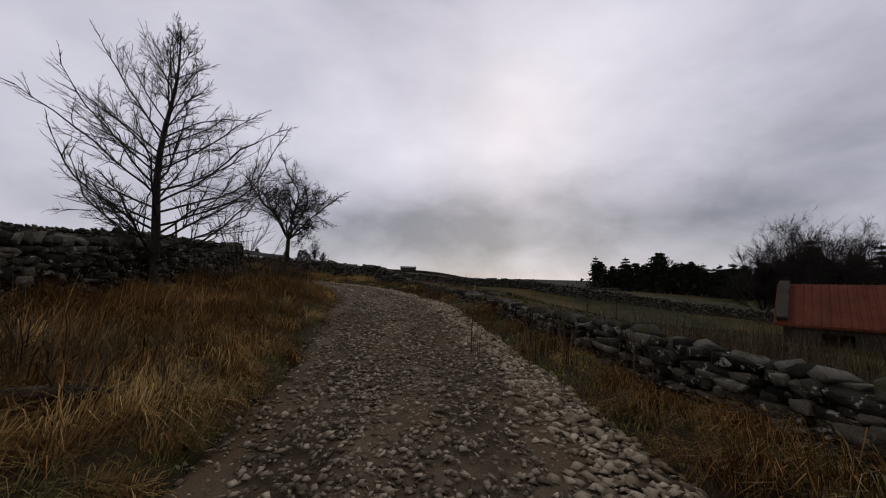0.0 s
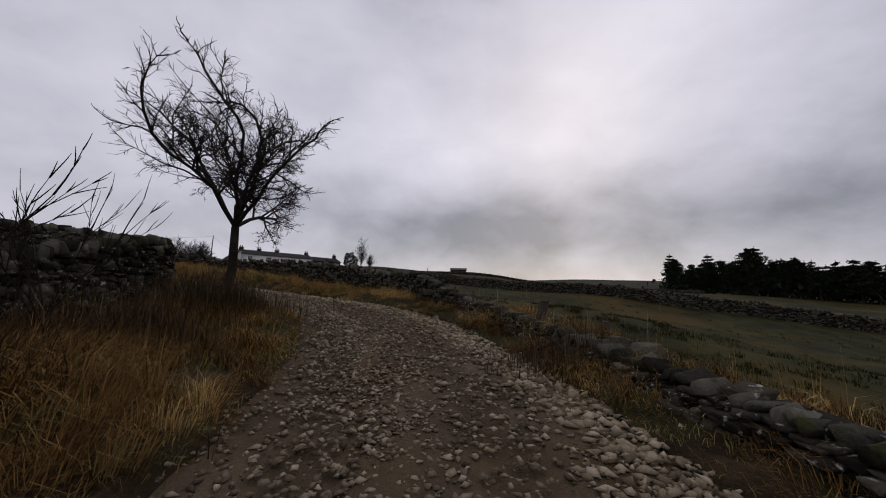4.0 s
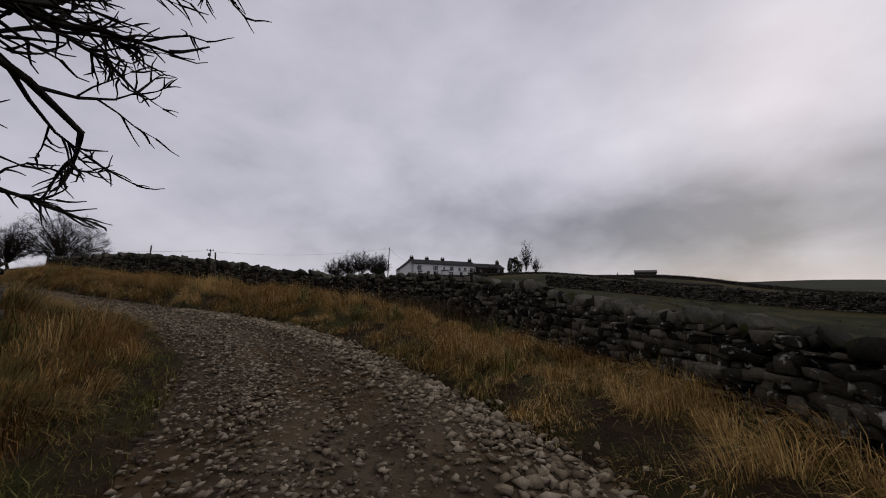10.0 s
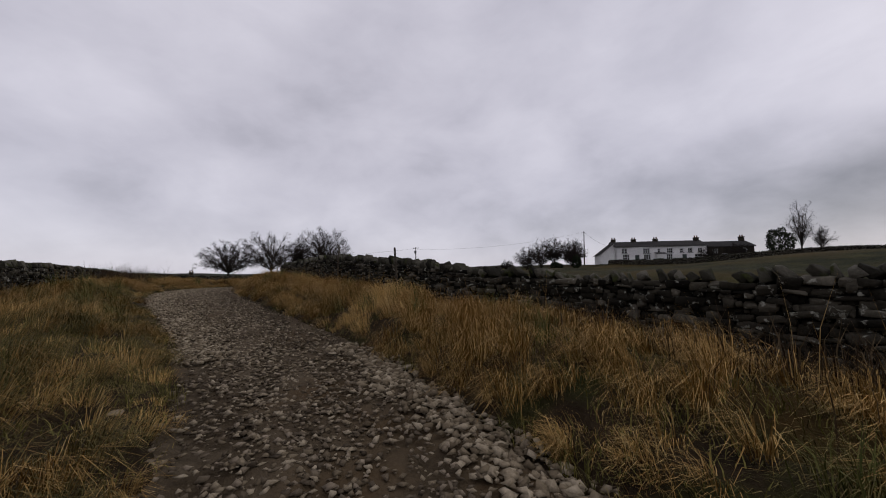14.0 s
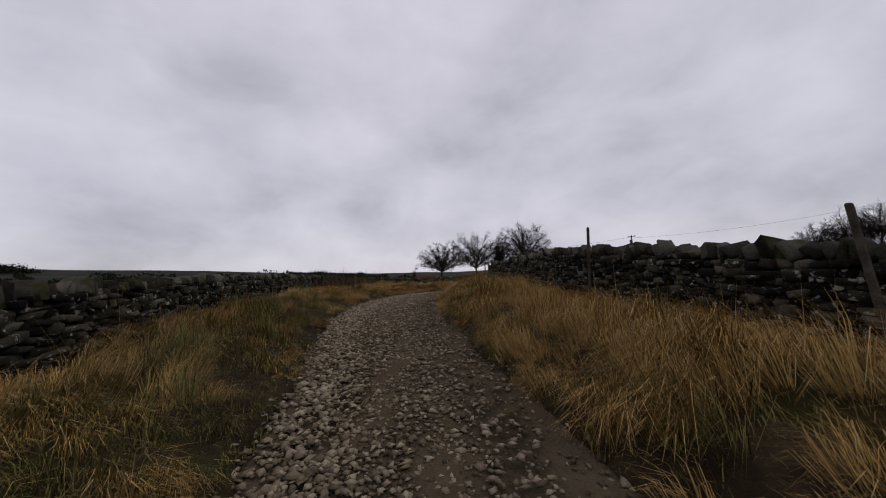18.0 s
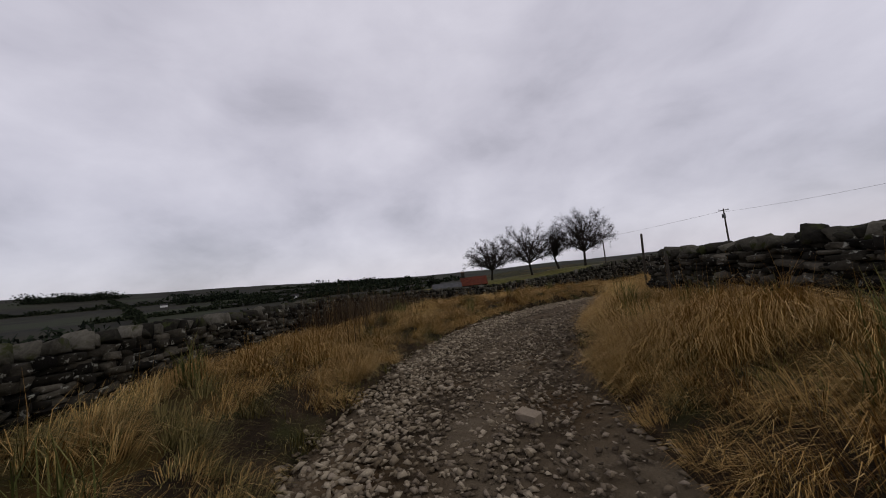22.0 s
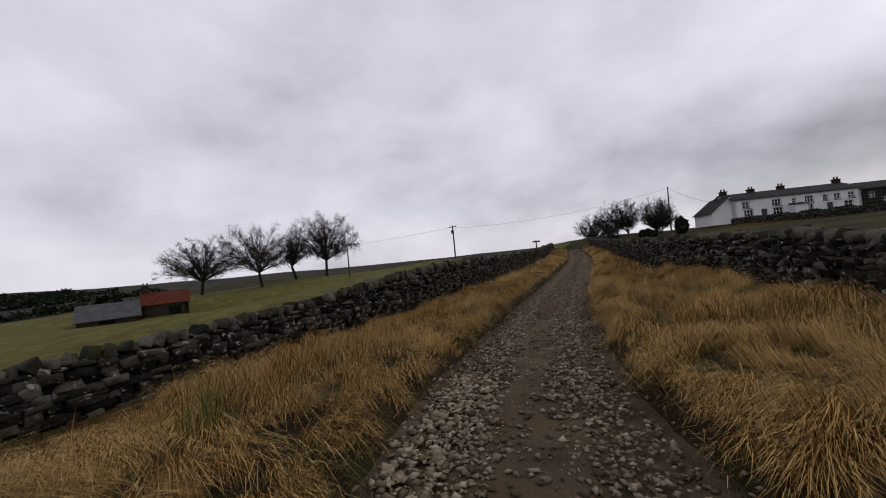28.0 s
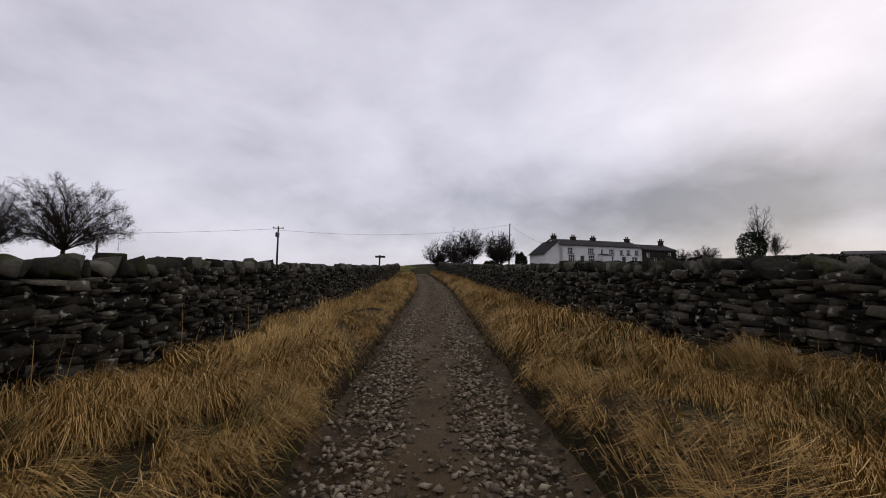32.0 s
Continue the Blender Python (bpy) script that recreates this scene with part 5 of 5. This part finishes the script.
def strands(name, r, bx, by, bz, L, az, ln, width, droop, mat, label, kind_cat="grass"):
    """Bent blades from arrays of root, length, direction and lean, as one mesh."""
    n = len(bx)
    dx, dy = np.cos(az), np.sin(az)
    w_ = width * r.uniform(0.6, 1.4, n) * 0.5
    wx, wy = -dy * w_, dx * w_
    h1, o1 = L * 0.55 * np.cos(ln * 0.7), L * 0.55 * np.sin(ln * 0.7)
    a2 = ln * 1.6 + droop * r.uniform(0.3, 1.1, n)
    h2, o2 = h1 + L * 0.5 * np.cos(a2), o1 + L * 0.5 * np.sin(a2)
    h2 = np.maximum(h2, 0.02)
    v = np.empty((n, 5, 3))
    v[:, 0] = np.stack([bx - wx, by - wy, bz], 1)
    v[:, 1] = np.stack([bx + wx, by + wy, bz], 1)
    v[:, 2] = np.stack([bx + dx * o1 + wx * 0.8, by + dy * o1 + wy * 0.8, bz + h1], 1)
    v[:, 3] = np.stack([bx + dx * o1 - wx * 0.8, by + dy * o1 - wy * 0.8, bz + h1], 1)
    v[:, 4] = np.stack([bx + dx * o2, by + dy * o2, bz + h2], 1)
    t = np.array([(0, 1, 2), (0, 2, 3), (3, 2, 4)])
    f = (t[None] + 5 * np.arange(n)[:, None, None]).reshape(-1, 3)
    ob = fast_mesh(name, v.reshape(-1, 3), f, mat)
    return tagged(ob, label, kind_cat, kind="stuff")


def tussocks(name, cx, cy, rad, length, per, width, mat, label, seed, comb, pull, droop=0.85):
    """Clumps of blades that fan out from their middle and lie over along comb."""
    r = np.random.default_rng(seed)
    n = len(cx) * per
    R, th, u = np.repeat(rad, per), r.uniform(0, 2 * math.pi, n), np.sqrt(r.uniform(0, 1, n))
    bx, by = np.repeat(cx, per) + R * u * np.cos(th), np.repeat(cy, per) + R * u * np.sin(th)
    bz = ground(bx, by) - 0.02
    cb = np.repeat(comb, per)
    ox, oy = u * np.cos(th) + pull * np.cos(cb) + r.normal(0, 0.3, n), u * np.sin(th) + pull * np.sin(cb) + r.normal(0, 0.3, n)
    ln = np.clip(0.10 + 0.5 * u + 0.3 * pull + r.normal(0, 0.2, n), 0.02, 1.25)
    return strands(name, r, bx, by, bz, np.repeat(length, per) * r.uniform(0.5, 1.2, n), np.arctan2(oy, ox), ln, width, droop, mat, label)


def patchy(x, y, k=1.0, seed=0.0):
    return 0.5 + 0.25 * wobble(x + seed, y - seed, 0.9 * k) + 0.25 * wobble(x - 7 + seed, y + 3, 2.3 * k)


gr = np.random.default_rng(12)


def verge_spots(n, lo, hi, s0=S0, s1=S1, side=0, bias=1.0):
    s = s0 + (s1 - s0) * gr.uniform(0, 1, n) ** (1.3 if s1 > 100 else 1.0)
    sd = gr.choice([-1, 1], n) if side == 0 else np.full(n, side)
    lat = (lane_edge(s, sd) - 1.42 + lo + (hi - lo) * gr.uniform(0, 1, n) ** bias) * sd
    x, y = lane_at(s, lat)
    return x, y, s, lat


# dead grass in tussocks, lying over towards the lane
M_DULL = material("brown_dead_grass", [(0.15, (0.042, 0.0195, 0.0062)), (0.45, (0.118, 0.060, 0.017)), (0.7, (0.205, 0.115, 0.034)), (0.92, (0.32, 0.21, 0.082))], 0.6, 30, 0.85, 0.0, vary="island")
M_OLIVE = material("olive_winter_grass", [(0.2, (0.045, 0.040, 0.013)), (0.5, (0.115, 0.095, 0.030)), (0.85, (0.26, 0.20, 0.075))], 0.7, 30, 0.8, 0.0, vary="island")


def lane_comb(x, y, s, lat):
    ang = np.arctan2(np.interp(s, LANE_S, LANE_D[:, 1]), np.interp(s, LANE_S, LANE_D[:, 0]))
    return ang - np.sign(lat) * math.pi / 2 + 1.5 * wobble(x, y, 0.8) + 0.9 * wobble(x, y, 2.1)


def spread_tussocks(n, lo, hi, s0, s1, per, width, seed, side=0, tall=1.0, shares=((1.0, M_STRAW, "long golden dead grass matted along the verges"),), pull=0.75):
    x, y, s, lat = verge_spots(n, lo, hi, s0, s1, side)
    keep = gr.random(len(x)) < 0.65 + 0.5 * patchy(x, y)
    x, y, s, lat = x[keep], y[keep], s[keep], lat[keep]
    e = np.abs(lat) - lane_edge(s, lat)
    hgt = tall * (0.22 + 0.5 * patchy(x, y, 0.9, 4) ** 1.3) * np.interp(e, [0.0, 0.6, 2.2], [0.62, 1.0, 1.05]) * gr.uniform(0.75, 1.2, len(x))
    hgt = hgt * np.where((lat < 0) & (s > 44), 1.2, 1.0)
    rad = gr.uniform(0.07, 0.19, len(x))
    comb = lane_comb(x, y, s, lat)
    pick = np.clip(0.55 * gr.random(len(x)) + 0.45 * patchy(x, y, 0.7, 13), 0, 0.999)
    lo_ = 0.0
    for k, (hi_, mat, label) in enumerate(shares):
        m_ = (pick >= lo_) & (pick < hi_)
        tussocks("verge_grass", x[m_], y[m_], rad[m_], hgt[m_], per, width, mat, label, seed + k, comb[m_], pull)
        lo_ = hi_


GOLD = ((0.2, M_DULL, "rust-brown dead grass clumps among the straw"), (0.27, M_OLIVE, "olive winter grass clumps among the straw"), (1.0, M_STRAW, "long golden dead grass matted along the verges"))
MIXED = ((0.2, M_DULL, "rust-brown dead grass clumps among the straw"), (0.55, M_OLIVE, "olive winter grass clumps among the straw"), (1.0, M_STRAW, "pale golden grass in loose clumps on the verge"))
BROWN = ((0.62, M_DULL, "brown tangled dead grass on the lane banks"), (0.72, M_OLIVE, "olive grass on the lane banks"), (1.0, M_STRAW, "pale dead grass on the lane banks"))
spread_tussocks(1500, 1.44, 3.9, S0, 34, 85, 0.0055, 21, shares=BROWN)
spread_tussocks(420, 1.9, 3.9, 34, 42, 85, 0.0055, 141, 1, 1.15, shares=BROWN)
spread_tussocks(300, 1.46, 4.1, 34, 42, 100, 0.0045, 151, -1, shares=GOLD)
spread_tussocks(620, 1.46, 4.0, 42, 58, 95, 0.0045, 161, 1, 0.95, shares=MIXED, pull=0.9)
spread_tussocks(760, 1.46, 4.3, 42, 60, 100, 0.0045, 171, -1, 1.15, shares=GOLD, pull=1.0)
spread_tussocks(2500, 1.50, 4.3, 58, 82, 100, 0.0045, 121, shares=GOLD, pull=1.25)
spread_tussocks(2100, 1.55, 3.6, 82, S1, 34, 0.012, 131, shares=GOLD, pull=1.1)
x, y, s, lat = verge_spots(19000, 1.5, 4.9, S0, 84)
blades("verge_grass", x, y, 0.10 + 0.12 * patchy(x, y, 1.2, 6), 0.006, 0.75, M_OLIVE, "thin yellow-green thatch between the grass clumps", 22, 10, 0.12, 0.8, comb=lane_comb(x, y, s, lat))
x, y, s, lat = verge_spots(2600, 1.54, 1.8, 62, S1)
blades("verge_grass", x, y, 0.22 + 0.2 * patchy(x, y, 1.1, 8), 0.0065, 1.0, M_STRAW, "straw hanging over the cut edge of the verge", 28, 12, 0.07, 0.9, comb=lane_comb(x, y, s, lat))
x, y, s, lat = verge_spots(900, 2.4, 5.0, S0, 33, 1)
tussocks("bank_grass", x, y, gr.uniform(0.08, 0.2, len(x)), 0.3 + 0.3 * patchy(x, y, 1, 2), 70, 0.008, M_DULL, "brown dead grass and bracken on the steep bank", 23, lane_comb(x, y, s, lat), 0.6)
# greener short turf
x, y, s, lat = verge_spots(9000, 1.46, 3.0, S0, S1, 0, 1.7)
keep = gr.random(len(x)) < np.clip(1.7 * patchy(x, y, 0.6, 9) - 0.3, 0, 1) * np.where(s < 52, 1.0, 0.35)
x, y = x[keep], y[keep]
blades("green_turf", x, y, 0.10 + 0.14 * patchy(x, y, 1, 5), 0.008, 0.4, M_GREEN, "yellow-green winter turf along the lane edges", 24, 14, 0.09, 0.5)
x, y, s, lat = verge_spots(900, 0.0, 0.3, 66, S1)
lat = lat - np.sign(lat) * (lane_edge(s, lat) - 1.42)
x, y = lane_at(s, lat)
blades("green_turf", x, y, np.full(len(x), 0.06), 0.007, 0.4, M_GREEN, "thin worn grass down the middle of the lane", 25, 8, 0.08, 0.4)
# tall pale stems against the walls
x, y, s, lat = verge_spots(420, 2.8, 4.0, 20, S1)
blades("tall_stems", x, y, 0.55 + 0.35 * gr.random(len(x)), 0.005, 0.06, M_STRAW, "tall pale seed stems standing along the walls", 26, 3, 0.12, 0.12)
# rushes
x, y, s, lat = verge_spots(55, 2.0, 3.6, 36, 70)
blades("rushes", x, y, 0.45 + 0.2 * gr.random(len(x)), 0.008, 0.3, material("rush_green", [(0.2, (0.035, 0.045, 0.012)), (0.6, (0.12, 0.12, 0.035)), (0.9, (0.26, 0.22, 0.08))], 0.7, 30, 0.8, 0.0, vary="island"), "clumps of green-brown rushes on the verges", 27, 70, 0.08, 0.45, "rushes")


def weeds(cx, cy, n, rad, h, seed, label):
    r = np.random.default_rng(seed)
    x, y = cx + r.normal(0, rad, n), cy + r.normal(0, rad * 0.6, n)
    return blades("dead_weeds", x, y, h * r.uniform(0.6, 1.2, n), 0.011, 0.22, M_WEED, label, seed, 7, 0.08, 0.45, "weeds")


weeds(-7.0, 25.5, 210, 1.0, 0.6, 31, "dark dead weeds and bramble against the wall")
weeds(-9.6, 25.6, 110, 0.8, 0.5, 32, "brown dead weeds against the wall")
weeds(-31.8, 17.2, 260, 1.3, 0.95, 33, "dark dead bramble thicket at the wall corner")
weeds(-34.0, 17.9, 140, 0.9, 0.7, 34, "dark bramble at the wall corner")
weeds(5.6, 5.2, 320, 1.5, 1.1, 35, "dark tangled dead brambles in front of the shed")
weeds(8.5, 7.5, 260, 1.6, 1.2, 36, "dark tangled dead brambles in front of the shed")
weeds(-3.9, 12.3, 160, 0.6, 0.8, 37, "brown dead bracken under the hawthorn")
weeds(-4.1, 14.7, 160, 0.5, 0.8, 38, "brown dead bracken under the hawthorn")
weeds(-5.3, 15.6, 260, 1.0, 0.75, 43, "dark dead bracken along the bank wall")
weeds(-4.6, 10.2, 200, 0.9, 0.7, 44, "dark dead bracken along the bank wall")
weeds(-3.2, 3.4, 120, 0.7, 0.6, 39, "dark dead bracken on the bank")
weeds(1.8, 12.8, 90, 0.4, 0.55, 40, "dead stalks beside tumbled stones")
# rough grass of the near fields
fr_ = np.random.default_rng(77)
M_FIELD = material("field_tussock", [(0.2, (0.013, 0.014, 0.004)), (0.5, (0.036, 0.036, 0.0095)), (0.9, (0.10, 0.088, 0.026))], 0.35, 20, 0.85, 0.0, vary="island")
for n_, per_, lo_, hi_, x1_, y1_ in ((1500, 60, 0.10, 0.24, 14, 30), (1500, 26, 0.12, 0.3, 40, 52)):
    x, y = fr_.uniform(0, x1_, n_), fr_.uniform(4, y1_, n_)
    keep = (lane_coords(x, y)[1] < -3.9) & (fr_.random(n_) < 0.15 + patchy(x, y, 0.6, 3))
    x, y = x[keep], y[keep]
    tussocks("field_grass", x, y, fr_.uniform(0.12, 0.34, len(x)), lo_ + (hi_ - lo_) * patchy(x, y, 0.5, 3), per_, 0.011, M_FIELD, "rough mossy grass clumps of the lower pasture", 41 + per_, 6.28 * patchy(x, y, 0.3, 1), 0.5)
x, y = fr_.uniform(-78, -36, 5200), fr_.uniform(0, 62, 5200)
keep = lane_coords(x, y)[1] > 5.2
x, y = x[keep], y[keep]
blades("field_grass", x, y, 0.06 + 0.08 * patchy(x, y, 0.5, 6), 0.018, 0.5, material("grazed_turf", [(0.2, (0.06, 0.062, 0.016)), (0.55, (0.115, 0.112, 0.028)), (0.9, (0.21, 0.185, 0.06))], 0.4, 20, 0.85, 0.0, vary="island"), "bright grazed turf of the upper pasture", 42, 8, 0.2, 0.4)

# twiggy saplings on the bank
for k, (tx, ty, th) in enumerate(((-4.6, 11.2, 2.6), (-4.3, 11.9, 2.2), (-5.0, 12.6, 2.4))):
    sp = bare_tree("sapling", (tx, ty, gz(tx, ty) - 0.05), th, ((0, 5, 3), 0.4, 0.05, 0.05, 0.55, 1), 90 + k, 0.02, "thin bare sapling rising from the bank", 3, trunk=0.12, group="bank saplings")
    size_to(sp, th)

# fallen branch in the grass
lg = empty("fallen_branch", (-2.75, 2.9, gz(-2.75, 2.9) + 0.10), "rotten mossy branch lying in the verge grass", "log", rz=12)
part("stem", tube_bm([(-0.62, 0, -0.03), (-0.3, 0.03, 0.0), (0.1, -0.02, 0.02), (0.5, 0.02, 0.0), (0.72, 0.05, -0.02)], [0.035, 0.055, 0.06, 0.055, 0.04], 8), M_BARK, lg)
part("side_twig", tube_bm([(-0.3, 0.03, 0.02), (-0.42, 0.1, 0.1), (-0.6, 0.14, 0.12)], [0.02, 0.014, 0.006], 5), M_BARK, lg)

# tumbled stones by the broken wall
rt = random.Random(8)
for k in range(34):
    u = rt.random()
    fx_, fy_ = 2.9 - 2.4 * u + rt.uniform(-0.4, 0.9), 12.6 + 5.6 * u + rt.uniform(-0.5, 0.5)
    if lane_coords(np.array([fx_]), np.array([fy_]))[1][0] > -2.2:
        continue
    w = rt.uniform(0.22, 0.5)
    ob = new("fallen_stone", COPES[k % 8])
    ob.matrix_world = block(fx_, fy_, gz(fx_, fy_) + w * 0.14, rt.uniform(0, 360), rt.uniform(-12, 12), rt.uniform(-12, 12), w, w * rt.uniform(0.6, 0.9), w * rt.uniform(0.35, 0.6))
    tagged(ob, "lichen-grey wall stone fallen into the grass", "stone", "fallen wall stones")
for k, (fs_, fl_, w) in enumerate(((62.5, -1.3, 0.3), (57.8, -0.4, 0.26), (60.2, -1.0, 0.22), (69.0, -1.6, 0.26), (68.4, -1.75, 0.22), (36.0, 0.9, 0.24), (31.0, 0.3, 0.22), (44, 1.4, 0.2))):
    fx_, fy_ = lane_at(fs_, fl_)
    ob = new("lane_stone", STONES[k % 10].copy())
    ob.data.materials[0] = M_CHIP2
    ob.matrix_world = block(float(fx_), float(fy_), max(gz(fx_, fy_), float(np.interp(fs_, LANE_S, LANE_F[:, 2]))) + 0.02, k * 50, 4, 3, w * 0.7, w * 0.5, w * 0.35)
    tagged(ob, "flat pale stone bedded in the gravel lane", "stone", "stones in the lane")

# distant walls, hedge lines and woods across the valley
def far_strip(name, pts, height, mat, label, seed, size=1.6, width=3.0, cat="hedge"):
    r = np.random.default_rng(seed)
    ln = smooth_line(pts, 4.0)
    d = np.concatenate([[0], np.cumsum(np.linalg.norm(np.diff(ln[:, :2], axis=0), axis=1))])
    n = int(d[-1] * height * 1.1) + 60
    u = r.uniform(0, d[-1], n)
    x, y = np.interp(u, d, ln[:, 0]) + r.normal(0, width * 0.4, n), np.interp(u, d, ln[:, 1]) + r.normal(0, width * 0.4, n)
    top = height * (0.6 + 0.4 * np.sin(u * 0.21) * np.sin(u * 0.083 + 1))
    z = ground(x, y) + r.uniform(0, 1, n) * top
    v, f = leaf_cloud(r, np.stack([x, y, z], 1), size)
    return tagged(fast_mesh(name, v, f, mat), label, cat, kind="stuff")


def polar(r_, az):
    return (-20 - r_ * math.sin(radians(az)), 20 + r_ * math.cos(radians(az)))


for k, (r0, a0, r1, a1, h) in enumerate(((260, 95, 300, 150, 5), (380, 92, 420, 140, 6), (520, 100, 500, 128, 6), (650, 96, 700, 150, 7), (180, 110, 330, 118, 4), (460, 120, 760, 126, 6), (330, 135, 900, 138, 7), (900, 100, 880, 122, 8))):
    far_strip("far_hedge", [polar(r0 + (r1 - r0) * u, a0 + (a1 - a0) * u) for u in np.linspace(0, 1, 8)], h, M_HEDGE, "distant dark hedge and tree line across the valley", 200 + k, 3.2)
for k, (r0, az, w, h) in enumerate(((640, 128, 90, 16), (820, 110, 120, 15), (420, 112, 40, 11), (300, 146, 60, 13), (1000, 141, 130, 18), (560, 103, 60, 11))):
    cx, cy = polar(r0, az)
    tx, ty = math.cos(radians(az)), math.sin(radians(az))
    far_strip("far_wood", [(cx - tx * w / 2, cy - ty * w / 2), (cx, cy + 6), (cx + tx * w / 2, cy + ty * w / 2)], h, M_NEEDLE, "distant dark plantation on the valley side", 240 + k, 4.2, 24, "wood")
far_strip("far_wood", [(92, 152), (118, 138), (150, 112)], 9, M_NEEDLE, "dark undergrowth below the plantation conifers", 260, 1.8, 10, "wood")
far_strip("far_wood", [(44, 30), (60, 34), (95, 60), (118, 74)], 7, M_HEDGE, "dark scrub along the foot of the copse", 261, 1.3, 7, "wood")
for k, (r0, az) in enumerate(((430, 117.5), (450, 113), (600, 133))):
    cx, cy = polar(r0, az)
    fh = empty("farmhouse", (cx, cy, gz(cx, cy) - 0.3), "tiny white farmhouse far across the valley", "house", rz=az)
    part("wall", box_bm(8, 5, 3.4), M_WHITE, fh)
    part("roof", roof_bm(8, 5, 3.4, 5.2, 0.3, 0.2), M_SLATE, fh).matrix_local = Matrix.Translation((-4, -2.5, 0))
# stone walls on the hillside towards the cottages
dry_wall("wall_8", [(-52, 97), (-44, 94), (-34, 95), (-20, 98), (-5, 104), (20, 118)], hs(6, 1.0), "far field wall below the cottages", -1, None, both=False)
dry_wall("wall_9", [(-14, 150), (4, 149), (30, 146), (60, 138), (90, 128)], hs(5, 1.1), "dark field wall along the skyline", -1, None, both=False)
